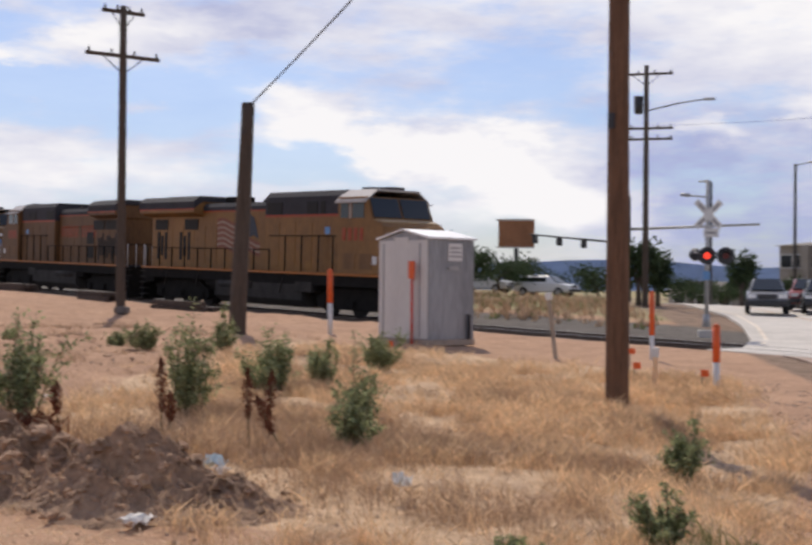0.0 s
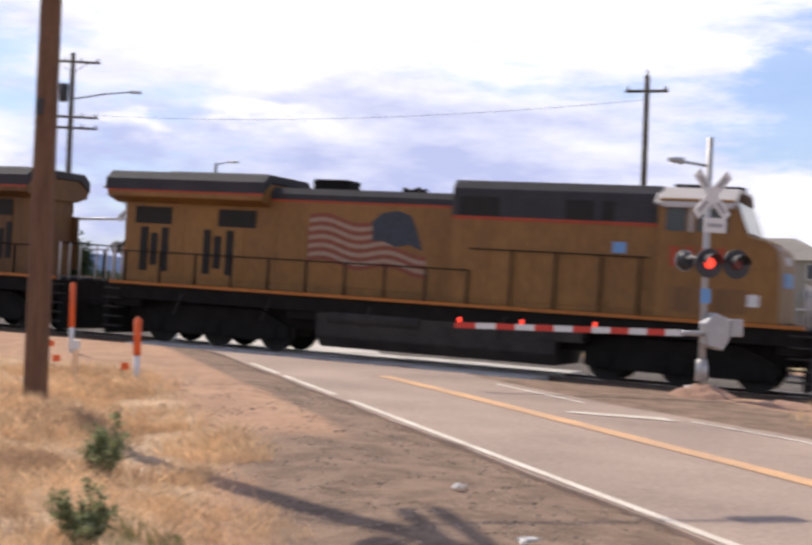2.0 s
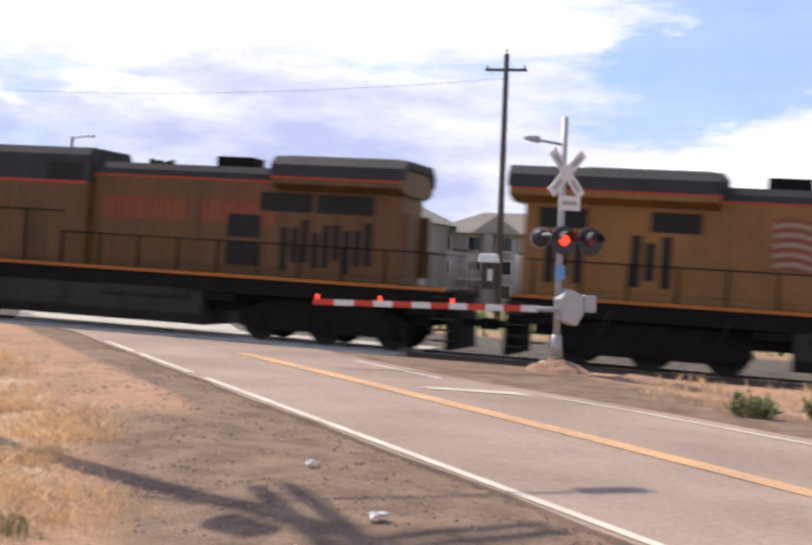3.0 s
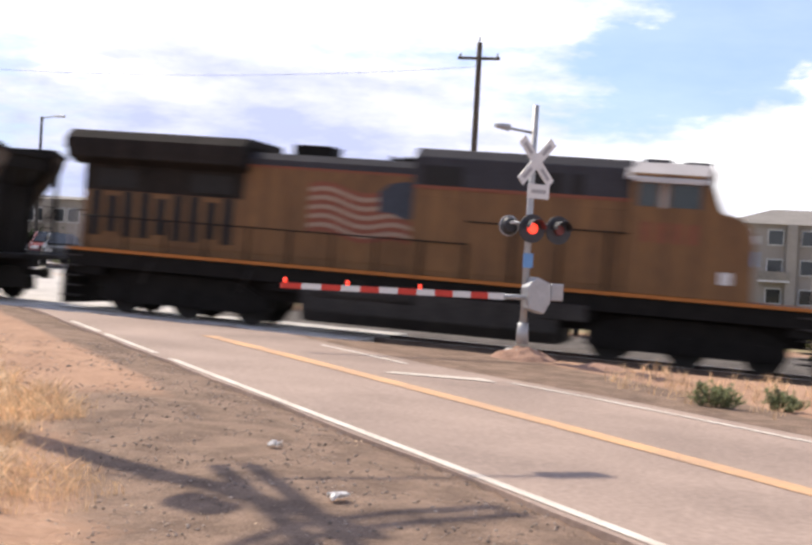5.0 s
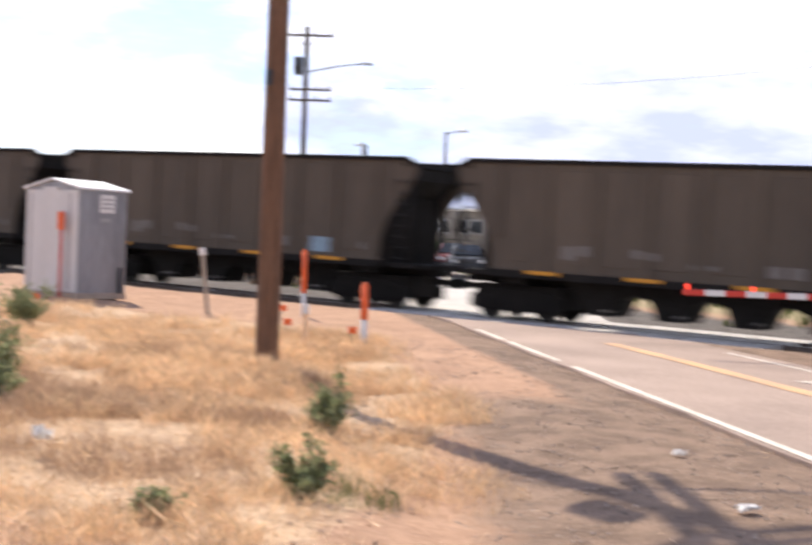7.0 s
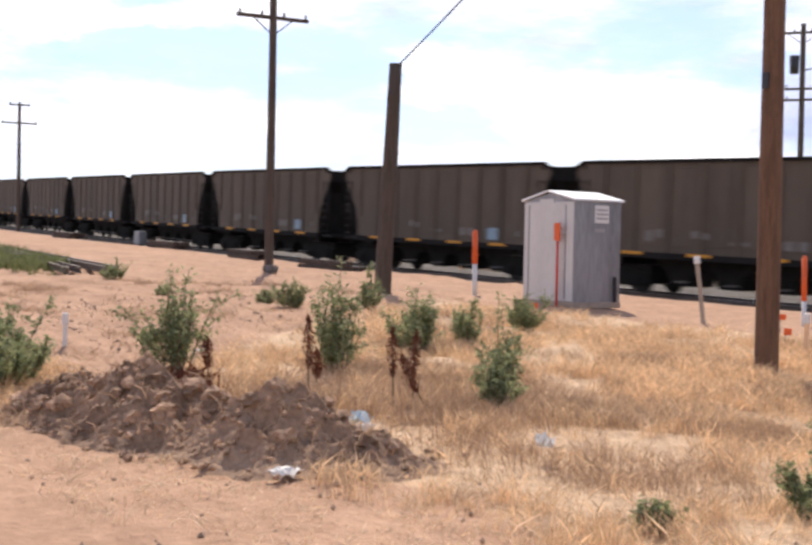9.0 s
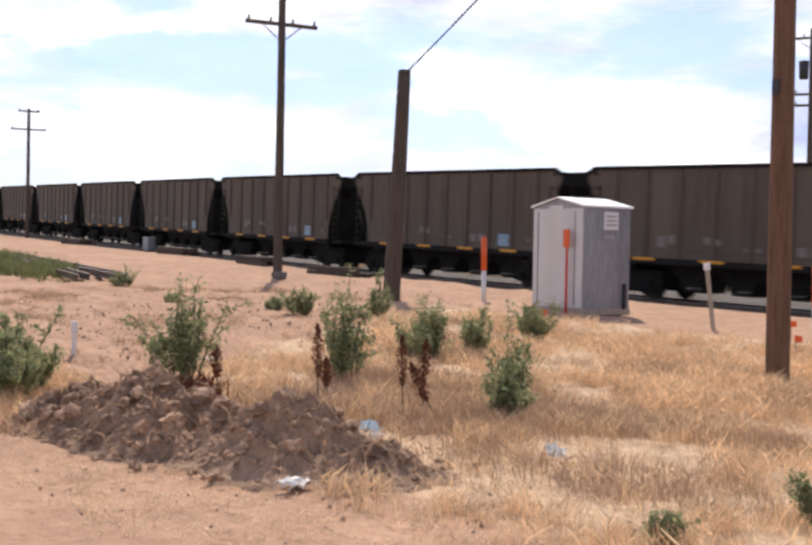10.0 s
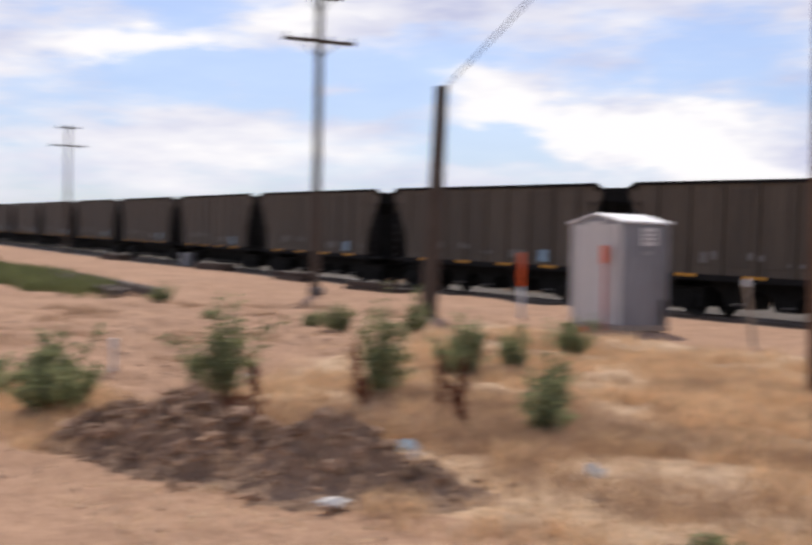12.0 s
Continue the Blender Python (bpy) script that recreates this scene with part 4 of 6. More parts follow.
        each("step", [((d * 10.1, y, 0.38 + k * 0.28), (0.55, 0.3, 0.04)) for y in (-1.32, 1.32) for k in range(5)], "loco_tank", L, "metal corner step")
        coupler(L, math.copysign(10.95, d), math.copysign(1, d))
    if flag:
        flag_decal(L, -3.9 + flag_x, -1.2 + flag_x, -1.002, worn)
    else:
        for k in range(12):
            if k == 5:
                continue
            x = -4.9 + k * 0.44
            bars = [((x - 0.12, -1.0, 3.1), (0.08, 0.012, 0.62)), ((x + 0.1, -1.0, 3.1), (0.07, 0.012, 0.62)), ((x, -1.0, 3.1 + (0.2 if k % 2 else -0.2)), (0.3, 0.012, 0.08))]
            bars += [((x - 0.12, 1.0, 3.1), (0.08, 0.012, 0.62)), ((x + 0.1, 1.0, 3.1), (0.07, 0.012, 0.62))]
            each("lettering_bar", bars, "loco_red", L, "faded red lettering bar")
    for c in L.children:
        # cab and equipment hood stand further back on some
        if set_back and c.name.split(".")[0] in ("equipment_hood", "equipment_roof", "equipment_stripe", "vent", "access_door", "shield", "cab", "cab_roof", "roof_unit", "side_window", "sunshade", "window_post", "windscreen", "nose_top", "nose_wing", "headlight", "numeral", "cab_plate", "cab_step_panel"):
            c.data.transform(Matrix.Translation((-set_back, 0, 0)))
    lift_body(L, ("bogie", "coupler", "pilot", "step"))
    return L


def hopper_car(label):
    """A ribbed steel coal hopper, 16.15 m over couplers, rails at z 0."""
    H = thing("coal_hopper", label, "freight car", group="coal hoppers of the train")
    half = [(7.42, 3.98), (7.40, 3.72), (7.22, 3.36), (6.80, 2.86), (6.42, 2.3), (6.24, 1.75), (6.2, 1.04)]
    prof = [(7.05, 4.16)] + half + [(-x, z) for x, z in half[::-1]] + [(-7.05, 4.16)]
    for y in (-1.5, 1.5):
        bm = bmesh.new()
        prism(bm, prof, y - 0.02, y + 0.02)
        part("side", bm, "hopper_side", H, "dusty dark brown steel side")
    # shallow pressed panels between the ribs
    for k in range(8):
        x = -5.25 + k * 1.5
        each("pressed_panel", [((x, y, 2.62), (0.98 if abs(x) < 5 else 0.8, 0.03, 2.55)) for y in (-1.522, 1.522)], "hopper_side", H, bevel=0.012)
    bm = bmesh.new()
    # slope sheets and floor; the shade of the ends is in their dark colour
    for d in (-1, 1):
        v = [bm.verts.new(p) for p in ((d * 7.0, -1.48, 3.55), (d * 7.0, 1.48, 3.55), (d * 4.3, 1.48, 1.1), (d * 4.3, -1.48, 1.1))]
        bm.faces.new(v)
        v = [bm.verts.new(p) for p in ((d * 7.0, -1.48, 4.0), (d * 7.0, 1.48, 4.0), (d * 7.0, 1.48, 3.54), (d * 7.0, -1.48, 3.54))]
        bm.faces.new(v)
    box(bm, (0, 0, 1.3), (6.6, 2.9, 0.3))
    part("slope_sheet", bm, "hopper_dark", H, "end slope sheets darkened for shade")
    bm = bmesh.new()
    for y in (-1.53, 1.53):
        prism(bm, [(7.45, 4.0), (7.05, 4.2), (-7.05, 4.2), (-7.45, 4.0), (-7.45, 3.88), (-7.05, 4.08), (7.05, 4.08), (7.45, 3.88)], y - 0.06, y + 0.06)
    for d in (-1, 1):
        box(bm, (d * 7.02, 0, 3.98), (0.1, 3.1, 0.14))
    part("top_chord", bm, "hopper_dark", H, "black top rail")
    for k in range(9):
        x = -6.0 + k * 1.5
        zlo = 1.1 if abs(x) < 5.4 else 2.0
        each("rib", [((x, y, (zlo + 4.05) / 2), (0.2, 0.07, 4.05 - zlo)) for y in (-1.545, 1.545)], "hopper_side", H)
    each("sill", [((0, y, 1.0), (12.6, 0.1, 0.2)) for y in (-1.53, 1.53)], "hopper_dark", H, "black side sill")
    boxes("centre_sill", [((0, 0, 0.86), (15.3, 0.6, 0.36))], "hopper_dark", H, bevel=0.02)
    for d in (-1, 1):
        boxes("end_platform", [((d * 7.0, 0, 0.98), (1.1, 2.9, 0.14))], "hopper_dark", H, bevel=0.02)
        boxes("bolster", [((d * 5.55, 0, 0.86), (0.7, 2.6, 0.34))], "hopper_dark", H, bevel=0.03)
        # added sheet, its black stands for shade at the car end
        boxes("end_sheet", [((d * 6.45, 0, 2.02), (0.06, 2.9, 1.98))], "hopper_dark", H, "dark sheet filling the shaded car end")
    for x in (-4.5, -1.5, 1.5, 4.4):
        each("reflector", [((x, y, 1.06), (1.0, 0.012, 0.1)) for y in (-1.588, 1.588)], "hopper_stripe", H, "orange-yellow reflective strip")
    for x in (-3.15, -1.05, 1.05, 3.15):
        bm = bmesh.new()
        prism(bm, [(x - 1.04, 1.0), (x + 1.04, 1.0), (x + 1.0, 0.62), (x + 0.62, 0.46), (x + 0.4, -0.02), (x - 0.4, -0.02), (x - 0.62, 0.46), (x - 1.0, 0.62)], -0.6, 0.6)
        part("discharge_gate", bm, "hopper_dark", H)
        rods("gate_shaft", [((x + 0.38, -1.2, 0.14), (x + 0.38, 1.2, 0.14), 0.035, 0.035, 6)], "hopper_mark", H, "worn steel gate shaft")
    # corner posts, ladders and brake gear on the platforms
    for d in (-1, 1):
        for y in (-1.45, 1.45):
            rods("end_post", [((d * 7.2, y, 1.05), (d * 7.2, y, 3.8), 0.05, 0.05, 6)], "hopper_dark", H)
            rods("end_brace", [((d * 6.3, y, 1.05), (d * 7.2, y, 2.5), 0.045, 0.045, 6)], "hopper_dark", H)
        for y in (-0.6, 0.6):
            rods("end_post", [((d * 6.9, y, 1.05), (d * 6.9, y, 3.5), 0.05, 0.05, 6)], "hopper_dark", H)
        for y in (-1.55, 1.55):
            bm = bmesh.new()
            for k in range(8):
                rod(bm, (d * 6.78, y, 1.2 + k * 0.32), (d * 7.22, y, 1.2 + k * 0.32), 0.018, 0.018, 5)
            for x in (6.78, 7.22):
                rod(bm, (d * x, y, 1.1), (d * x, y, 3.55), 0.02, 0.02, 5)
            part("ladder", bm, "wheel_steel", H, "worn grab-iron ladder")
        coupler(H, d * 7.95, d)
        bogie(H, d * 5.55, (-0.89, 0.89), 0.46, side=1.0)
    boxes("brake_cylinder", [((-6.7, 0.5, 1.5), (0.6, 0.5, 0.6))], "hopper_dark", H, bevel=0.03)
    # stencils and data panels, unreadable
    marks = ((-3.75, 1.66, 0.34, 0.36), (-3.3, 1.74, 0.3, 0.28), (-1.7, 1.74, 0.3, 0.24), (-1.3, 1.7, 0.26, 0.2), (-0.1, 1.5, 0.24, 0.12), (0.35, 1.5, 0.24, 0.12), (2.0, 1.5, 0.36, 0.3), (2.55, 1.5, 0.36, 0.3), (5.6, 1.5, 0.14, 0.2))
    each("stencil", [((x, y, z), (w, 0.012, h)) for y in (-1.543, 1.543) for x, z, w, h in marks], "hopper_mark", H, "faded white stencilled bar")
    each("data_panel", [((4.1, y, 1.46), (0.85, 0.012, 0.46)) for y in (-1.543, 1.543)], "hopper_panel", H, "pale blue data panel")
    lift_body(H, ("bogie", "coupler"))
    return H


SPEED = 16.22


def way(t):
    """How far the first locomotive's middle has come along the track at t seconds; it slows a little."""
    return -39.27 - 7.319 + 16.5936 * t - 0.05493 * t ** 2 + 0.002317 * t ** 3 + 0.95 * step(7.0, 9.5, t)


LOCO_L, CAR_L = 22.14, 16.15
train = []                # thing, offset behind the first, runs backwards
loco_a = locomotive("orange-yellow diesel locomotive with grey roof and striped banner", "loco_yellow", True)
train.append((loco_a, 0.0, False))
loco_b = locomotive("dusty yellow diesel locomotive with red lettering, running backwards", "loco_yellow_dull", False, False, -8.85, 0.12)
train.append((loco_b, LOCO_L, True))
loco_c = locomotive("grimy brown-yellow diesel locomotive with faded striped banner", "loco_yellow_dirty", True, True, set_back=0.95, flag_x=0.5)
train.append((loco_c, 2 * LOCO_L, False))
first = hopper_car("dusty brown ribbed steel coal hopper car")
CARS = 34
for k in range(CARS):
    car = first if k == 0 else copy_thing(first, Matrix())
    train.append((car, 2.5 * LOCO_L + 0.48 + CAR_L / 2 + k * CAR_L, False))


def train_pose(s, backwards):
    x, y, a = track(s)
    m = pose(x, y, rail_z(s), 0, math.degrees(-math.atan(SLOPE)), math.degrees(a))
    return m @ pose(0, 0, 0, 0, 0, 180) if backwards else m


for ob, off, back in train:
    ob.matrix_basis = train_pose(way(0) - off, back)

# ------------------------------------------------------------ poles and wires


def wood_pole(name, x, y, h, r, label, material="pole_grey", lean=(0, 0)):
    P = thing(name, label, "utility pole", pose(x, y, land(x, y)))
    bm = bmesh.new()
    n = 8
    rings = []
    for k in range(n + 1):
        u = k / n
        rr = r * (1 - 0.28 * u)
        c = Vector((lean[0] * h * u, lean[1] * h * u, -0.4 + (h + 0.4) * u))
        rings.append([bm.verts.new(c + Vector((math.cos(t) * rr, math.sin(t) * rr, 0)) * (1 + 0.03 * math.sin(3 * t + k))) for t in [2 * math.pi * j / 14 for j in range(14)]])
    for a, b in zip(rings, rings[1:]):
        for j in range(14):
            bm.faces.new((a[j], a[(j + 1) % 14], b[(j + 1) % 14], b[j])).smooth = True
    bm.faces.new(rings[-1])
    part("shaft", bm, material, P)
    return P


def crossarm(P, z, length, direction, ins=4, material="pole_grey", size=0.1, offx=0.0, brace=True):
    """A timber arm with insulators on a pole."""
    dx, dy = direction
    a = math.atan2(dy, dx)
    arm = boxes("crossarm", [((offx * dx, offx * dy, z), (length, size, size * 1.15), a)], material, P)
    for k in range(ins):
        u = (k / max(1, ins - 1) - 0.5) * (length - 0.2) + offx
        rods("insulator", [((u * dx, u * dy, z + size * 0.5), (u * dx, u * dy, z + size * 0.5 + 0.16), 0.045, 0.03, 8)], "dark_metal", arm)
    if brace:
        rods("brace", [((s * length * 0.28 * dx, s * length * 0.28 * dy, z - 0.03), (0, 0, z - 0.6), 0.02, 0.02, 5) for s in (-1, 1)], "dark_metal", P)
    return arm


def wire(name, p, q, sag, r, label, n=14):
    """A hanging cable."""
    bm = bmesh.new()
    p, q = Vector(p), Vector(q)
    pts = [p.lerp(q, k / n) - Vector((0, 0, sag * 4 * (k / n) * (1 - k / n))) for k in range(n + 1)]
    side = (q - p).cross(Vector((0, 0, 1))).normalized()
    up = Vector((0, 0, 1))
    rings = [[bm.verts.new(c + (side * math.cos(t) + up * math.sin(t)) * r) for t in [2 * math.pi * j / 5 for j in range(5)]] for c in pts]
    for a, b in zip(rings, rings[1:]):
        for j in range(5):
            bm.faces.new((a[j], a[(j + 1) % 5], b[(j + 1) % 5], b[j])).smooth = True
    return tagged(part(name, bm, "cable"), label, "cable")


# the stout brown pole by the road; its crossarms stand above the view and cast shadows on the gravel
main_pole = wood_pole("utility_pole", -12.09, 15.29, 13.3, 0.172, "stout brown wooden utility pole in dry grass", "pole_wood")
for z, length, (dx, dy), size in ((12.1, 3.7, (0.58, -0.82), 0.15), (12.9, 3.4, (0.57, 0.82), 0.1)):
    # twin arms bolted to either side of the pole
    for side in (-0.15, 0.15):
        arm = boxes("crossarm", [((-dy * side, dx * side, z), (length, size, size * 1.15), math.atan2(dy, dx))], "pole_wood", main_pole)
        for u in (-0.46, -0.2, 0.2, 0.46):
            rods("insulator", [((u * length * dx - dy * side, u * length * dy + dx * side, z + size * 0.5), (u * length * dx - dy * side, u * length * dy + dx * side, z + size * 0.5 + 0.16), 0.045, 0.03, 8)], "dark_metal", arm)
rods("lamp_arm", [((0, 0, 10.75), (1.2, 1.2, 10.95), 0.035, 0.035, 6), ((1.2, 1.2, 10.95), (2.25, 2.3, 11.0), 0.03, 0.03, 6)], "galvanised", main_pole)
boxes("lamp_head", [((2.5, 2.56, 10.97), (0.8, 0.28, 0.15), 0.8)], "galvanised", main_pole, "cobra-head street lamp", 0.05)
rods("transformer", [((-0.22, -0.3, 11.0), (-0.22, -0.3, 11.65), 0.2, 0.2, 14)], "galvanised", main_pole, "grey transformer can")
boxes("pole_band", [((0.0, -0.16, 4.15), (0.10, 0.06, 0.22))], "dark_metal", main_pole)

tall = wood_pole("utility_pole", -38.79, 23.03, 10.1, 0.16, "tall grey wooden pole with two crossarms beside the track")
crossarm(tall, 9.9, 1.5, (0.1, 0.995), 4)
crossarm(tall, 8.45, 2.6, (0.1, 0.995), 4)
boxes("base_stones", [((0.5, -0.2, 0.1), (0.35, 0.3, 0.25), 0.4), ((-0.4, 0.3, 0.1), (0.5, 0.3, 0.2), 0.9)], "ballast", tall, bevel=0.04)
for x, y in ((-101.7, 37.8), (-172, 50.8), (-338, 89)):
    far = wood_pole("utility_pole", x, y, 10.0, 0.16, "distant grey wooden pole with two crossarms along the track")
    crossarm(far, 9.8, 1.6, (0.15, 0.99), 2, brace=False)
    crossarm(far, 8.4, 2.7, (0.15, 0.99), 2, brace=False)

post = wood_pole("stub_pole", -29.04, 20.73, 6.15, 0.235, "short dark wooden stub pole with a guy wire", lean=(0.024, 0.034))
rods("hook", [((0.25, -0.1, 5.6), (0.5, -0.2, 5.25), 0.02, 0.02, 5), ((0.5, -0.2, 5.25), (0.62, -0.2, 5.35), 0.02, 0.02, 5)], "dark_metal", post)
zs = land(-29.04, 20.73)
wire("guy_wire", (-28.88, 20.94, zs + 6.05), (-12.1, 15.2, land(-12.1, 15.29) + 10.2), 0.15, 0.022, "steel guy wire from the stub pole")

double = wood_pole("utility_pole", -42.35, 55.74, 12.4, 0.17, "dark wooden power pole with crossarms and street lamp")
crossarm(double, 11.95, 2.7, (0.86, 0.5), 4)
crossarm(double, 9.15, 2.2, (0.86, 0.5), 4, brace=False, offx=0.25)
crossarm(double, 8.6, 2.2, (0.86, 0.5), 4, brace=False, offx=0.25)
rods("lamp_arm", [((0, 0, 10.05), (1.5, 0.8, 10.4), 0.04, 0.04, 6), ((1.5, 0.8, 10.4), (2.6, 1.4, 10.55), 0.035, 0.035, 6)], "dark_metal", double)
boxes("lamp_head", [((2.8, 1.5, 10.55), (0.6, 0.25, 0.13), 0.5)], "galvanised", double, bevel=0.03)
rods("transformer", [((-0.3, -0.25, 9.9), (-0.3, -0.25, 10.8), 0.22, 0.25, 12)], "dark_metal", double)
cpole = wood_pole("utility_pole", -12.7, 54.6, 11.0, 0.15, "slim dark wooden pole with one crossarm")
crossarm(cpole, 10.35, 1.75, (0.99, 0.1), 2, brace=False)
rods("pole_top_pin", [((0, 0, 11.0), (0, 0, 11.25), 0.04, 0.03, 6)], "dark_metal", cpole)
boxes("meter_box", [((-0.42, -0.1, 1.75), (0.5, 0.4, 1.1))], "dark_metal", cpole, "dark meter cabinet on the pole", 0.03)
boxes("meter_hood", [((-0.4, -0.12, 2.5), (0.95, 0.6, 0.36), 0, 0.75)], "roof_white", cpole, "white metal hood", 0.03)
boxes("meter_panel", [((-0.3, -0.31, 1.8), (0.2, 0.02, 0.5))], "sign_white", cpole)
wire("power_line", (-12.7, 54.6, 10.3), (-42.2, 56.0, 10.4), 0.5, 0.008, "thin overhead power line")


def street_lamp(x, y, h, dx):
    S = thing("street_lamp", "slim grey street lamp post with a short arm", "street lamp", pose(x, y, land(x, y)), "street lamps")
    rods("post", [((0, 0, -0.3), (0, 0, h), 0.11, 0.08, 8)], "dark_metal", S)
    rods("arm", [((0, 0, h - 0.1), (dx, 0, h + 0.05), 0.035, 0.03, 6)], "dark_metal", S)
    boxes("lamp_head", [((dx + 0.25, 0, h + 0.04), (0.6, 0.25, 0.12))], "galvanised", S, bevel=0.02)


street_lamp(-41.4, 68.4, 8.3, 0.9)
street_lamp(-52.2, 75.8, 8.4, -0.9)

# ------------------------------------------------------------ crossing signals


ASKEW = radians(16)


def crossing_signal(x, y, face, arm_dir, arm_len, label):
    """A gate mast: crossbuck, two pairs of lamps, gate arm with lights, mechanism and counterweight."""
    G = thing("crossing_signal", label, "railroad crossing signal", pose(x, y, land(x, y), 0, 0.3, face), "crossing signals")
    boxes("base", [((0, 0, 0.02), (0.55, 0.55, 0.36))], "concrete", G, bevel=0.03)
    rods("mast", [((0, 0, 0.3), (0, 0, 5.3), 0.075, 0.065, 12), ((0, 0, 0.3), (0, 0, 0.75), 0.14, 0.11, 12)], "silver_paint", G, "silver painted mast")
    # crossbuck, faces -y in its own space
    for k, a in enumerate((radians(45), radians(-45))):
        boxes("crossbuck_blade", [((0.02, -0.13 - 0.02 * k, 4.12), (1.25, 0.02, 0.22), ASKEW, 1, a)], "sign_white", G, "white crossbuck blade")
        for it in [((0.02 + u * math.cos(a) * math.cos(ASKEW), -0.145 - 0.02 * k + u * math.cos(a) * math.sin(ASKEW), 4.12 - u * math.sin(a)), (0.3, 0.006, 0.08), ASKEW, 1, a) for u in (-0.36, 0.36)]:
            boxes("blade_text", [it], "sign_text", G)
    boxes("track_sign", [((0.12, -0.1, 3.5), (0.5, 0.02, 0.3))], "sign_white", G, "small white track-count sign")
    boxes("sign_text", [((0.12, -0.114, 3.5), (0.34, 0.006, 0.08))], "sign_text", G)
    bell = bmesh.new()
    rod(bell, (-0.05, 0, 4.72), (-0.75, 0, 4.78), 0.03, 0.03, 6)
    rod(bell, (-0.6, 0, 4.78), (-0.92, 0, 4.8), 0.08, 0.05, 10)
    part("side_arm", bell, "galvanised", G)
    # lamp crossbar
    rods("lamp_bar", [((-0.45, -0.05, 2.82), (0.62, -0.05, 2.82), 0.03, 0.03, 8)], "silver_paint", G)
    for lx, ly, lens in ((-0.02, -0.28, "lamp_red"), (0.60, -0.28, "lens_dark")):
        rods("lamp_back", [((lx, ly + 0.08, 2.72), (lx, ly + 0.12, 2.72), 0.3, 0.3, 20)], "dark_metal", G, "round black lamp background")
        rods("lens", [((lx, ly + 0.02, 2.72), (lx, ly + 0.075, 2.72), 0.1, 0.115, 18)], lens, G, "red signal lens")
        hood = bmesh.new()
        for k in range(9):
            a = math.pi * k / 8
            b = math.pi * (k + 1) / 8
            if k < 8:
                v = [hood.verts.new((lx + math.cos(t) * 0.19, ly + dy, 2.72 + math.sin(t) * 0.19)) for t, dy in ((a, 0.07), (b, 0.07), (b, -0.2), (a, -0.2))]
                hood.faces.new(v)
        part("lamp_hood", hood, "dark_metal", G, "black lamp hood")
    rods("rear_lamp", [((-0.38, 0.05, 2.76), (-0.37, 0.18, 2.76), 0.13, 0.2, 16)], "dark_metal", G, "dark rear-facing lamp")
    rods("lamp_rim", [((-0.372, 0.18, 2.76), (-0.37, 0.2, 2.76), 0.22, 0.22, 16)], "silver_paint", G)
    boxes("notice", [((-0.02, -0.09, 2.05), (0.22, 0.02, 0.3))], "sign_blue", G, "small blue notice")
    if not arm_len:
        return G
    # mechanism and counterweight
    bm = bmesh.new()
    prism(bm, [(-0.05, 1.05), (0.3, 0.95), (0.45, 1.2), (0.42, 1.6), (0.1, 1.72), (-0.1, 1.5)], -0.32, 0.02)
    part("gate_mechanism", bm, "silver_paint", G, "silver gate mechanism housing", 0.02)
    boxes("counterweight", [((0.68, -0.1, 1.42), (0.3, 0.12, 0.36))], "silver_paint", G, bevel=0.02)
    arm = new("gate_arm")
    arm.parent = G
    arm.matrix_basis = Matrix.Translation((0, -0.15, 1.28)) @ pose(0, 0, 0, 0, 0, arm_dir)
    n = int(arm_len / 0.41)
    for k in range(n):
        u = 0.55 + k * 0.41
        boxes("stripe", [((-u - 0.205, 0, 0), (0.408, 0.05, 0.13 - 0.002 * k))], "red" if k % 2 else "sign_white", arm)
    rods("arm_bracket", [((0.2, 0, 0.0), (-0.6, 0, 0), 0.06, 0.05, 8)], "silver_paint", arm)
    for u in (0.55 + n * 0.41 - 0.08, 0.55 + n * 0.41 * 0.72, 0.55 + n * 0.41 * 0.4):
        rods("arm_lamp", [((-u, 0, 0.06), (-u, 0, 0.15), 0.036, 0.036, 10)], "lamp_red", arm, "small red arm lamp")
    return G


crossing_signal(-5.16, 27.72, 38, 3.5, 5.3, "silver railroad crossing gate with crossbuck and flashing lamps")
crossing_signal(-26.6, 38.4, 40, 0, 0, "railroad crossing signal with crossbuck beyond the track")

# ------------------------------------------------------------ shed and markers


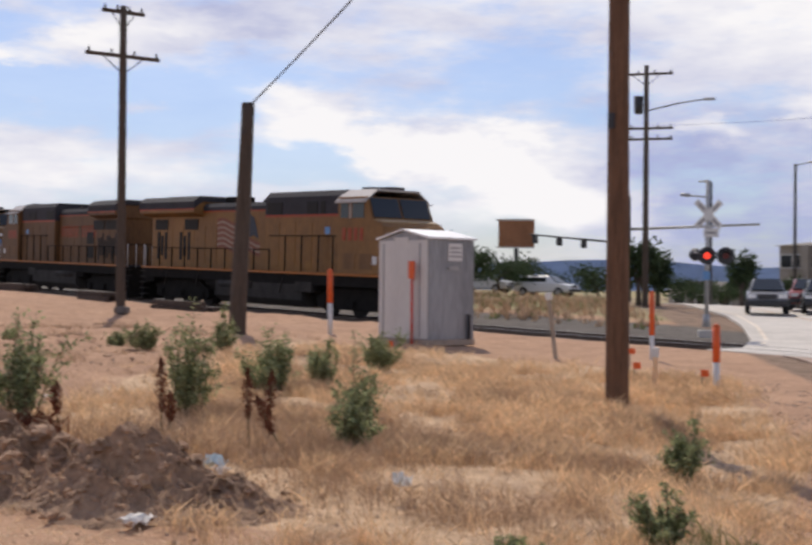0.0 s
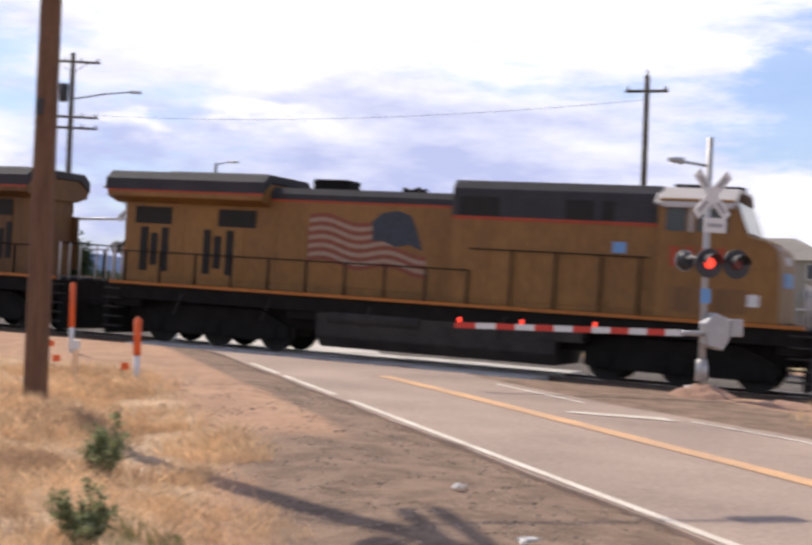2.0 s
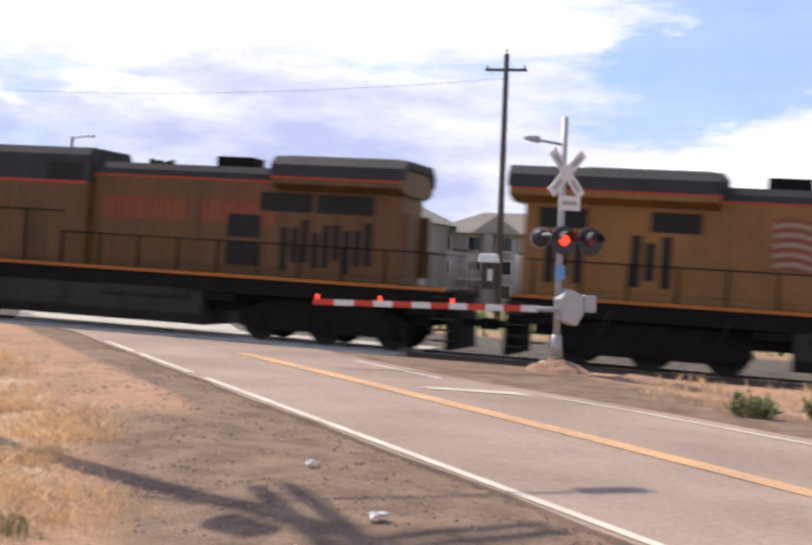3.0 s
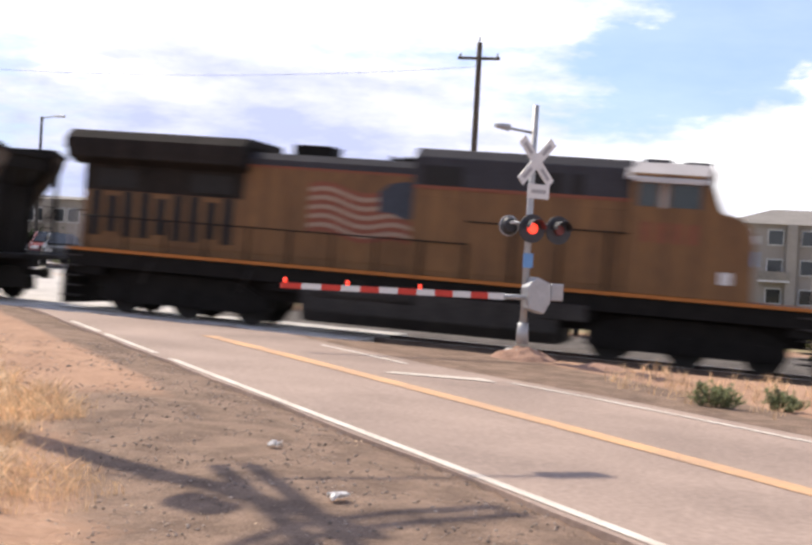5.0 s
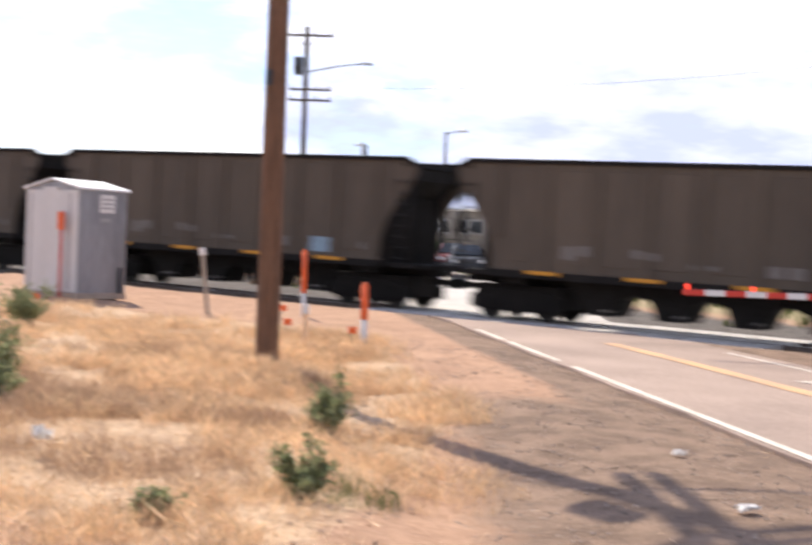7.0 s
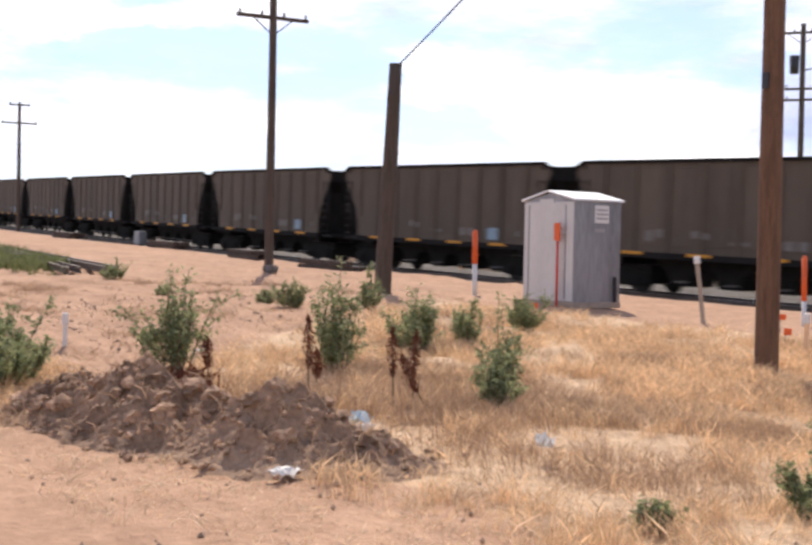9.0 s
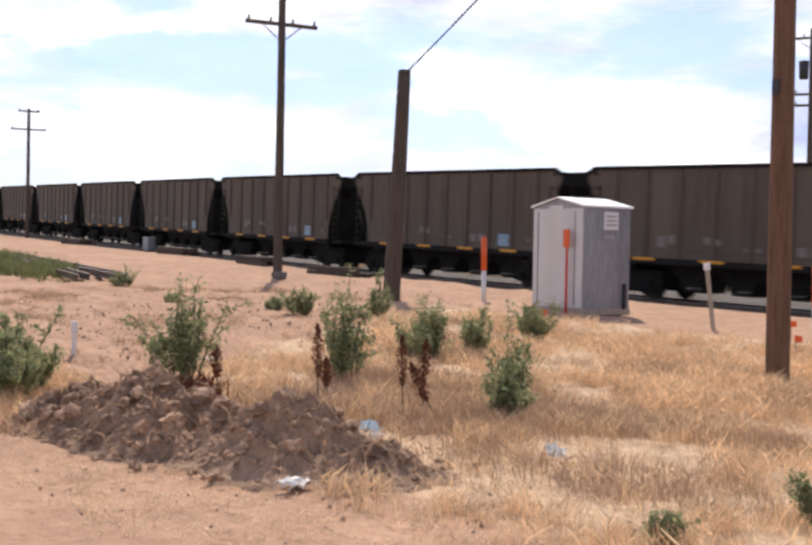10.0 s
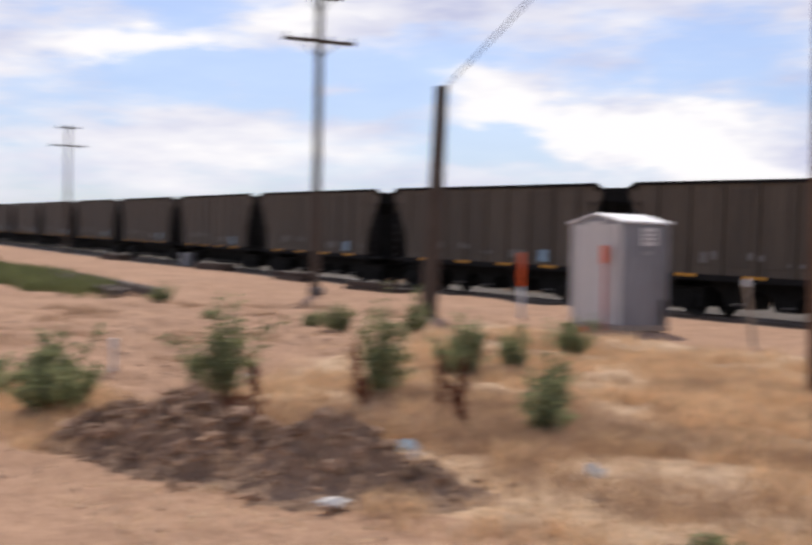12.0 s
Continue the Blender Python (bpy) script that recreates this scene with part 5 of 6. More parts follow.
def equipment_shed():
    z = land(-23.4, 22.9)
    S = thing("signal_shed", "pale grey sheet-metal signal equipment shed with white gable roof", "shed", pose(-23.66, 22.5, z))
    w, d, h = 1.76, 1.52, 2.5
    bm = bmesh.new()
    box(bm, (0, 0, 0.05), (w + 0.05, d + 0.06, 0.15))
    part("base", bm, "pebble", S, "low dirt-covered concrete base", 0.02)
    bm = bmesh.new()
    prism(bm, [(-w / 2, 0.12), (w / 2, 0.12), (w / 2, h), (0, h + 0.2), (-w / 2, h)], -d / 2, d / 2)
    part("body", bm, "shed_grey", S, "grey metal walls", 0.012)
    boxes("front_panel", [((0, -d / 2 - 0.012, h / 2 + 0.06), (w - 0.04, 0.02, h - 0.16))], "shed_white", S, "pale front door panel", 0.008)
    for dx in (0.6, -0.68):
        boxes("door_edge", [((dx, -d / 2 - 0.028, 1.3), (0.03, 0.014, 2.2))], "shed_grey", S)
    bm = bmesh.new()
    for s in (-1, 1):
        prism(bm, [(0, h + 0.22), (0, h + 0.26), (s * (w / 2 + 0.05), h + 0.05), (s * (w / 2 + 0.05), h)], -d / 2 - 0.06, d / 2 + 0.05)
    part("roof", bm, "roof_white", S, "white sheet-metal gable roof")
    boxes("vent", [((-0.05, -d / 2 - 0.02, h - 0.02), (0.5, 0.03, 0.14))], "shed_white", S)
    boxes("notice", [((w / 2 + 0.012, 0.1, 2.2), (0.015, 0.46, 0.42))], "sign_white", S, "white notice plate")
    for dz in (-0.1, 0.0, 0.1):
        boxes("notice_text", [((w / 2 + 0.023, 0.1, 2.2 + dz), (0.006, 0.34, 0.04))], "sign_text", S)
    boxes("stencil", [((w / 2 + 0.014, 0.05, 1.82), (0.006, 0.34, 0.09))], "sign_text", S)
    boxes("conduit", [((w / 2 + 0.05, 0.55, 0.42), (0.06, 0.06, 0.6))], "dark_metal", S)


equipment_shed()


def marker(x, y, h, split, label, r=0.05, flat=False):
    """An orange and white cable marker post."""
    K = thing("marker_post", label, "marker post", pose(x, y, land(x, y), 1.0, 0, 12), "cable marker posts")
    rods("lower_tube", [((0, 0, -0.2), (0, 0, h * split), r, r, 12)], "sign_white", K, "white lower tube")
    rods("upper_sleeve", [((0, 0, h * split), (0, 0, h - 0.05), r * 1.15, r * 1.15, 12), ((0, 0, h - 0.05), (0, 0, h), r * 1.15, r * 0.5, 12)], "orange", K, "orange upper sleeve")
    return K


marker(-27.53, 22.68, 1.8, 0.5, "orange and white plastic cable marker post", 0.065)
marker(-17.8, 23.7, 1.5, 0.36, "slim orange and white cable marker post", 0.05)
marker(-12.93, 18.98, 1.1, 0.42, "short red-orange and white marker post at grass edge", 0.055)


def tag_post(x, y, h):
    K = thing("tag_post", "thin rusty post with a small orange tag", "marker post", pose(x, y, land(x, y)))
    rods("stick", [((0, 0, -0.2), (0, 0, h - 0.3), 0.03, 0.03, 8)], "red", K)
    boxes("tag", [((0, -0.02, h - 0.2), (0.2, 0.05, 0.42))], "orange", K, bevel=0.015)


tag_post(-23.2, 21.6, 1.95)


def stake(x, y, h, lean, label, material="stake_wood", w=0.09):
    K = thing("wooden_stake", label, "stake", pose(x, y, land(x, y), 0, lean, 10))
    boxes("stick", [((0, 0, h / 2 - 0.1), (w, 0.05, h + 0.2))], material, K, bevel=0.008)
    boxes("cap", [((0, 0, h - 0.06), (w * 1.5, 0.07, 0.16))], "sign_white", K, "weathered white cap", 0.01)


stake(-19.08, 22.01, 1.42, -8, "leaning weathered wooden stake by the track")
stake(-17.71, 7.27, 0.42, 1, "thin white survey stake in the dirt", "sign_white", 0.05)
stake(-13.15, 17.6, 0.75, 0, "low tan wooden stake behind the pole", "straw", 0.07)


def flaglet(x, y):
    K = thing("survey_flag", "tiny orange survey flag on a wire", "survey flag", pose(x, y, land(x, y)), "survey flags")
    rods("wire", [((0, 0, -0.05), (0, 0, 0.4), 0.006, 0.006, 4)], "dark_metal", K)
    boxes("flag", [((0.05, 0, 0.34), (0.13, 0.01, 0.11), 0.4)], "orange", K)


for x, y in ((-19.9, 17.9), (-14.1, 18.3), (-12.6, 18.1), (-16.3, 21.0)):
    flaglet(x, y)

# ------------------------------------------------------------ distance


def apartment(x, y, w, d, eave, ridge, label, wall, cols, floors, hip=4.0):
    z = gz(x, y)
    B = thing("apartment_building", label, "building", pose(x, y, z), "apartment buildings")
    bm = bmesh.new()
    box(bm, (0, 0, eave / 2), (w, d, eave))
    part("wall", bm, wall, B)
    bm = bmesh.new()
    o = 0.5
    v = [bm.verts.new(p) for p in ((-w / 2 - o, -d / 2 - o, eave), (w / 2 + o, -d / 2 - o, eave), (w / 2 + o, d / 2 + o, eave), (-w / 2 - o, d / 2 + o, eave), (-w / 2 + hip, 0, ridge), (w / 2 - hip, 0, ridge))]
    for f in ((0, 1, 5, 4), (1, 2, 5), (2, 3, 4, 5), (3, 0, 4), (3, 2, 1, 0)):
        bm.faces.new([v[i] for i in f])
    part("roof", bm, "house_roof", B, "grey-brown hipped shingle roof")
    fh = eave / floors
    for c in range(cols):
        for f in range(floors):
            wx = -w / 2 + (c + 0.5) * w / cols
            win = boxes("window", [((wx, -d / 2 - 0.03, f * fh + fh * 0.55), (1.3, 0.1, 1.3))], "glass", B)
            boxes("frame", [((wx, -d / 2 - 0.1, f * fh + fh * 0.55 + s * 0.7), (1.5, 0.08, 0.1)) for s in (-1, 1)] + [((wx + s * 0.7, -d / 2 - 0.1, f * fh + fh * 0.55), (0.1, 0.08, 1.4)) for s in (-1, 1)], "trim_white", win)
        if c % 3 == 1:
            boxes("bay", [((-w / 2 + (c + 1.0) * w / cols, -d / 2 - 0.5, eave / 2), (0.9, 1.0, eave))], wall, B)
            bal = boxes("balcony", [((-w / 2 + (c + 0.5) * w / cols, -d / 2 - 0.6, fh * 1.02 + 0.1), (w / cols * 0.95, 1.2, 0.16))], "trim_white", B)
            boxes("railing", [((-w / 2 + (c + 0.5) * w / cols, -d / 2 - 1.15, fh * 1.02 + 0.6), (w / cols * 0.95, 0.06, 0.8))], "house_roof", bal)
    # cross gable
    for gx in (-w * 0.22, w * 0.24) if ridge - eave > 2 else ():
        bm = bmesh.new()
        prism(bm, [(gx - 2.6, eave - 0.1), (gx + 2.6, eave - 0.1), (gx, eave + 1.7)], -d / 2 - 1.0, 0)
        part("gable", bm, wall, B)


apartment(-48.0, 126, 26, 12, 7.6, 10.1, "grey-tan apartment block with hipped roof beyond the field", "house_wall", 8, 3)
apartment(-24.5, 134, 25, 12, 7.0, 9.3, "grey apartment block with balconies beyond the field", "house_wall", 8, 3)
apartment(3.5, 136, 18, 12, 8.2, 9.9, "pale grey apartment block beyond the field", "house_wall", 6, 3)
apartment(-74.3, 130, 7, 9, 7.4, 7.9, "grey-brown commercial building with a flat roof", "house_wall", 4, 2, 1.0)
apartment(-68.6, 133.4, 5.5, 8, 5.2, 6.8, "tan house under construction, coloured as sunlit", "house_wall_tan", 2, 2, 2.0)
apartment(-85, 128, 12, 8, 2.6, 3.6, "low tan shop building by the road", "house_wall", 4, 1, 2.0)


def suv(x, y, rz, paint, label):
    C = thing("suv", label, "car", pose(x, y, gz(x, y) + 0.06, 0, 0, rz), "waiting cars")
    bm = bmesh.new()
    prism(bm, [(-2.3, 0.35), (2.25, 0.35), (2.32, 0.7), (2.15, 0.92), (1.25, 1.02), (-2.25, 1.05)], -0.9, 0.9)
    part("body", bm, paint, C, bevel=0.1)
    bm = bmesh.new()
    v = [bm.verts.new(p) for p in ((1.3, -0.82, 0.98), (1.3, 0.82, 0.98), (-2.2, 0.84, 0.98), (-2.2, -0.84, 0.98), (0.45, -0.58, 1.58), (0.45, 0.58, 1.58), (-1.9, 0.62, 1.6), (-1.9, -0.62, 1.6))]
    for f in ((0, 1, 5, 4), (1, 2, 6, 5), (2, 3, 7, 6), (3, 0, 4, 7), (4, 5, 6, 7)):
        bm.faces.new([v[i] for i in f])
    part("cabin", bm, paint, C, bevel=0.05)
    bm = bmesh.new()
    v = [bm.verts.new(p) for p in ((1.25, -0.72, 1.05), (1.25, 0.72, 1.05), (0.52, 0.52, 1.54), (0.52, -0.52, 1.54))]
    bm.faces.new(v)
    r = bmesh.ops.extrude_face_region(bm, geom=bm.faces[:])
    for q in r["geom"]:
        if isinstance(q, bmesh.types.BMVert):
            q.co += Vector((0.05, 0, 0.04))
    part("windscreen", bm, "glass", C)
    each("side_glass", [((-0.75, s * 0.745, 1.28), (2.2, 0.06, 0.3)) for s in (-1, 1)], "glass", C)
    each("headlight", [((2.25, s * 0.66, 0.78), (0.1, 0.36, 0.16)) for s in (-1, 1)], "headlamp", C)
    boxes("grille", [((2.34, 0, 0.78), (0.06, 0.8, 0.2))], "dark_metal", C)
    boxes("bumper", [((2.36, 0, 0.5), (0.12, 1.8, 0.22))], "dark_metal", C, bevel=0.03)
    for wx in (-1.45, 1.45):
        for s in (-1, 1):
            w = rods("wheel", [((wx, s * 0.72, 0.36), (wx, s * 0.95, 0.36), 0.36, 0.36, 18)], "tyre", C)
            rods("rim", [((wx, s * 0.95, 0.36), (wx, s * 0.965, 0.36), 0.2, 0.2, 12)], "galvanised", w)


suv(-34.0, 53.8, -57, "car_silver", "dark silver suv waiting at the crossing")
suv(-33.4, 57.6, -58, "car_dark", "dark grey suv waiting at the crossing")
suv(-36.5, 61.5, -58, "car_red", "dark red car queued behind the suvs")
suv(-72.0, 74.5, 20, "car_white", "white car parked beyond the track")
suv(-66.5, 75.5, 15, "car_white", "white pickup parked beyond the track")


def signal_mast():
    T = thing("traffic_signal", "grey traffic signal mast with long arms and hanging lights", "traffic light", pose(-52.5, 67.4, gz(-52.5, 67.4)))
    rods("post", [((0, 0, -0.2), (0, 0, 6.6), 0.16, 0.11, 10)], "dark_metal", T)
    rods("mast_arm", [((0, 0, 3.6), (-5.6, -3.0, 4.2), 0.08, 0.05, 8)], "dark_metal", T)
    rods("mast_arm", [((0, 0, 4.5), (7.0, 3.8, 4.75), 0.1, 0.07, 8)], "silver_paint", T, "pale mast arm")
    for u in (0.45, 0.7, 0.95):
        boxes("light_head", [((-5.6 * u, -3.0 * u, 3.35 + 0.6 * u), (0.3, 0.3, 0.6))], "dark_metal", T, bevel=0.03)


signal_mast()


def billboard():
    B = thing("billboard", "brown roadside sign board on a single post", "sign", pose(-81.5, 88.5, gz(-81.5, 88.5)))
    rods("post", [((0, 0, -0.2), (0, 0, 5.0), 0.2, 0.2, 10)], "dark_metal", B)
    boxes("board", [((0, 0, 6.0), (3.2, 0.4, 2.6), 0.75)], "billboard", B, bevel=0.04)
    boxes("border", [((-0.1, -0.12, 7.2), (3.3, 0.45, 0.12), 0.75), ((-0.1, -0.12, 4.75), (3.3, 0.45, 0.12), 0.75)], "trim_white", B)


billboard()


def leaf_cloud(n, centre_fn, size, seed):
    """Many small folded leaves as one mesh: vertices and faces."""
    rng = np.random.default_rng(seed)
    c = centre_fn(rng, n)
    d = rng.normal(size=(n, 3))
    d /= np.linalg.norm(d, axis=1)[:, None]
    e = np.cross(d, rng.normal(size=(n, 3)))
    e /= np.linalg.norm(e, axis=1)[:, None]
    s = size * rng.uniform(0.6, 1.4, (n, 1))
    v = np.empty((n, 4, 3))
    v[:, 0], v[:, 2] = c - d * s, c + d * s
    v[:, 1], v[:, 3] = c + e * s * 0.42, c - e * s * 0.42
    f = np.arange(n * 4).reshape(n, 4)
    return v.reshape(-1, 3), f


def tree(x, y, h, w, seed, label):
    T = thing("tree", label, "tree", pose(x, y, gz(x, y)), "distant trees")
    rng = random.Random(seed)
    bm = bmesh.new()
    rod(bm, (0, 0, -0.2), (0, 0, h * 0.5), 0.05 * h, 0.03 * h, 8)
    tips = []
    for k in range(9):
        a, u = rng.uniform(0, 6.28), rng.uniform(0.25, 0.5)
        p = (math.cos(a) * w * rng.uniform(0.15, 0.38), math.sin(a) * w * rng.uniform(0.15, 0.38), h * rng.uniform(0.45, 0.86))
        rod(bm, (0, 0, h * u), p, 0.015 * h, 0.006 * h, 5)
        tips.append(p)
    part("trunk", bm, "bark", T)
    tips = np.array(tips)

    def around(r, n):
        k = r.integers(0, len(tips), n)
        return tips[k] + r.normal(size=(n, 3)) * np.array([w * 0.13, w * 0.13, h * 0.11])
    v, f = leaf_cloud(1400, around, 0.035 * h + 0.05, seed)
    ob = new("crown", raw_mesh("crown", v, f, "tree_leaf"))
    ob.parent = T


for k, (az, d, h, w) in enumerate(((44.6, 95, 3.1, 4), (43.4, 100, 2.6, 5), (42.2, 108, 3.2, 4), (41.0, 112, 2.4, 3), (37.5, 72, 3.3, 2.2), (36.7, 74, 2.8, 2), (35.3, 110, 2.6, 4), (34.0, 115, 2.8, 5), (33.3, 88, 3.2, 2), (32.6, 120, 3.2, 5), (31.0, 105, 2.8, 4), (39.2, 120, 3.6, 5), (46.5, 105, 4.5, 6))):
    a = radians(az)
    tree(-math.sin(a) * d, math.cos(a) * d, h, w, 40 + k, "dark green bushy tree on the plain")


def cross_street():
    """A pale kerbed pavement before the apartment blocks."""
    bm = bmesh.new()
    n = 24
    rows = [[bm.verts.new((x, y, gz(x, y) + z)) for y, z in ((111, -0.2), (111, 0.14), (114, 0.14), (114, -0.2))] for x in [-72 + 84 * k / n for k in range(n + 1)]]
    for a, b in zip(rows, rows[1:]):
        for j in range(3):
            bm.faces.new((a[j], b[j], b[j + 1], a[j + 1]))
    tagged(part("pavement", bm, "concrete"), "pale concrete pavement before the apartment blocks", "pavement", kind="structure")


cross_street()


def mountains():
    """A far range on the skyline, its haze put into the blue colour."""
    bm = bmesh.new()
    lo, hi = [], []
    for k in range(121):
        a = radians(-20 + 110 * k / 120)
        r = 3600
        h = 45 + 34 * noise.fractal(Vector((k * 0.07, 3.1, 0)), 0.9, 2.0, 5) + 22 * math.exp(-((k - 65) / 22) ** 2)
        lo.append(bm.verts.new((-math.sin(a) * r, math.cos(a) * r, -60)))
        hi.append(bm.verts.new((-math.sin(a) * r * 1.03, math.cos(a) * r * 1.03, max(12, h))))
    for k in range(120):
        bm.faces.new((lo[k], lo[k + 1], hi[k + 1], hi[k]))
    tagged(part("backdrop", bm, "mountain"), "hazy blue mountain range on the horizon", "mountains", kind="structure")


mountains()

# ------------------------------------------------------------ plants, soil and litter


def blades(name, pts, hmin, hmax, width, lean, material, seed, label, curl=0.35, parent=None):
    """Thin bent grass blades on the ground as one mesh."""
    rng = np.random.default_rng(seed)
    p = np.array(pts)
    n = len(p)
    h = rng.uniform(hmin, hmax, n) * rng.uniform(0.6, 1.0, n)
    a = rng.uniform(0, 2 * np.pi, n)
    ln = rng.uniform(0.1, lean, n) * h
    dx, dy = np.cos(a), np.sin(a)
    w = width * rng.uniform(0.6, 1.3, n)
    v = np.empty((n, 5, 3))
    for k, (u, ww) in enumerate(((0, 1), (0, -1), (0.55, -0.8), (0.55, 0.8), (1.0, 0))):
        off = ln * u ** 2
        v[:, k, 0] = p[:, 0] + dx * off - dy * w * ww * 0.5
        v[:, k, 1] = p[:, 1] + dy * off + dx * w * ww * 0.5
        v[:, k, 2] = p[:, 2] - 0.02 + h * u * (1 - curl * u * rng.uniform(0, 1, n))
    base = np.arange(n)[:, None] * 5
    faces = (base + np.array([0, 1, 2, 3])).tolist() + (base + np.array([3, 2, 4])).tolist()
    me = bpy.data.meshes.new(name)
    me.from_pydata(v.reshape(-1, 3).tolist(), [], faces)
    me.materials.append(M[material])
    ob = new(name, me)
    ob.parent = parent
    return tagged(ob, label, "grass", kind="stuff") if parent is None else ob


def scatter(n, density, seed, box_, clump=(3, 9), spread=0.06):
    """Points on the land where a density lets them stand, in clumps."""
    rng = random.Random(seed)
    out = []
    x0, x1, y0, y1 = box_
    while len(out) < n:
        x, y = rng.uniform(x0, x1), rng.uniform(y0, y1)
        if rng.random() < density(x, y):
            z = land(x, y)
            for _ in range(rng.randint(*clump)):
                out.append((x + rng.gauss(0, spread), y + rng.gauss(0, spread), z))
    return out


def dry_density(x, y):
    o = across(x, y)
    k = 0.3 + 1.0 * noise.noise(Vector((x * 0.6, y * 0.6, 2.0))) + 0.7 * noise.noise(Vector((x * 2, y * 2, 7.0)))
    edge = step(-7.6, -4.6, o) * (1 - step(verge(y) - 0.5, verge(y) + 0.5 + 0.5 * noise.noise(Vector((x, y, 1))), o))
    return max(0.0, edge * (0.5 * step(4.8, 6.2, y) + 0.5 * step(7.0, 10.0, y)) * (1 - step(18.5, 21, y)) * min(1, k + 0.08))


def tuft_density(x, y):
    """Separate tussocks, thick in some spots and missing in others."""
    return dry_density(x, y) * max(0.0, min(1.0, 0.25 + 2.2 * noise.noise(Vector((x * 0.8, y * 0.8, 15.0)))))


blades("dry_grass", scatter(70000, dry_density, 1, (-24, 0, 4.5, 21)), 0.05, 0.22, 0.005, 1.1, "dry_grass", 11, "short straw-coloured dry grass on the verge")
blades("grass_tussocks", scatter(36000, tuft_density, 51, (-22, 0, 5.0, 20), (25, 60), 0.075), 0.14, 0.38, 0.0045, 0.65, "dry_grass", 52, "ragged golden tussocks of dry grass")
blades("pale_tussocks", scatter(12000, tuft_density, 53, (-22, 0, 5.0, 20), (20, 45), 0.07), 0.12, 0.32, 0.0055, 1.1, "straw", 54, "bleached pale tussocks of dead grass")
blades("brown_tussocks", scatter(16000, lambda x, y: dry_density(x, y) * max(0.0, 0.1 + 1.6 * noise.noise(Vector((x * 0.7, y * 0.7, 25.0)))), 55, (-22, 0, 5.0, 20), (20, 50), 0.1), 0.08, 0.3, 0.005, 0.7, "dead_brush", 56, "brown dead weeds tangled in the grass")
blades("dry_grass", scatter(14000, lambda x, y: dry_density(x, y) * step(-2.5, 0.5, across(x, y)) * step(10, 13, y), 21, (-18, -4, 9, 20)), 0.15, 0.38, 0.007, 0.8, "dry_grass", 12, "high golden grass round the pole")

blades("dry_thatch", scatter(30000, lambda x, y: 0.8 * step(-6, -4, across(x, y)) * (1 - step(verge(y) - 0.6, verge(y) + 0.6, across(x, y))) * (1 - step(18, 21, y)), 27, (-24, 0, 4.0, 21)), 0.03, 0.10, 0.007, 2.6, "straw", 28, "matted flattened straw thatch under the grass")
blades("dry_grass", scatter(16000, lambda x, y: (1 - step(0.6, 1.0, ((x + 14.6) / 3.4) ** 2 + ((y - 5.3 - (x + 14.6) * -0.2) / 1.1) ** 2)) * max(0.15, 0.6 + noise.noise(Vector((x, y, 3)))), 29, (-19, -10, 3.5, 8)), 0.06, 0.28, 0.006, 1.0, "dry_grass", 30, "dry grass round the green bushes by the heap")
blades("verge_tuft", scatter(220, lambda x, y: 1 - step(0.3, 1.0, ((x + 5.75) / 0.45) ** 2 + ((y - 8.5) / 0.55) ** 2), 71, (-6.3, -5.2, 7.9, 9.1), (8, 20), 0.06), 0.1, 0.36, 0.006, 0.7, "green_grass", 72, "yellow-green tuft of grass at the verge")
blades("dry_grass", scatter(2600, lambda x, y: 1 - step(0.3, 1.0, ((x + 6.5) / 1.6) ** 2 + ((y - 9.6) / 1.6) ** 2), 73, (-8.2, -4.8, 7.9, 11.3), (8, 24), 0.07), 0.12, 0.34, 0.005, 0.8, "dry_grass", 74, "golden grass round the weeds at the verge")
blades("fallen_stalks", scatter(2400, lambda x, y: step(-6, -4, across(x, y)) * (1 - step(verge(y) - 0.3, verge(y) + 0.8, across(x, y))) * (1 - step(10, 14, y)), 35, (-16, -2, 4.0, 14)), 0.02, 0.05, 0.012, 9.0, "straw", 36, "broken pale stalks lying on the ground")
blades("straw_flecks", scatter(2600, lambda x, y: max(0.0, noise.noise(Vector((x * 1.1, y * 1.1, 6.0)))) * step(verge(y), verge(y) + 0.5, across(x, y)) * (1 - step(5.3, 5.9, across(x, y))), 37, (-12, 1, 4.5, 17)), 0.01, 0.035, 0.012, 4.0, "straw", 38, "straw flecks blown over the gravel shoulder")


def brush_density(x, y):
    """Dead brown undergrowth between the green weeds and towards the heap."""
    o = across(x, y)
    k = -0.05 + 1.0 * noise.noise(Vector((x * 0.45, y * 0.45, 12.0)))
    return max(0.0, min(1.0, k + 0.4 * (1 - step(1.0, 4.5, math.hypot(x + 12.6, y - 8.2))))) * step(-5.2, -3.6, o) * (1 - step(verge(y) - 1.6, verge(y) - 0.4, o)) * step(5.6, 7.2, y) * (1 - step(16, 19, y))


blades("dead_brush", scatter(36000, brush_density, 23, (-20, -3, 5, 19)), 0.07, 0.36, 0.005, 0.6, "dead_brush", 24, "tangled dead brown undergrowth in the grass")


def thin_density(x, y):
    o = across(x, y)
    return 0.5 * step(-9, -5, o) * (1 - step(1.0, 3.0, o)) * (1 - step(7, 9, y)) * max(0, 0.4 + noise.noise(Vector((x * 0.9, y * 0.9, 4.0))))


blades("straw_litter", scatter(9000, thin_density, 5, (-14, -2, 3.5, 9)), 0.03, 0.14, 0.006, 2.2, "straw", 13, "flattened straw on bare soil")


def weedy(x, y):
    return max(0, noise.noise(Vector((x * 0.45, y * 0.8, 8.0))) * 1.6 - 0.1) * (1 - step(-5.5, -3.5, across(x, y))) * step(5.5, 8, y)


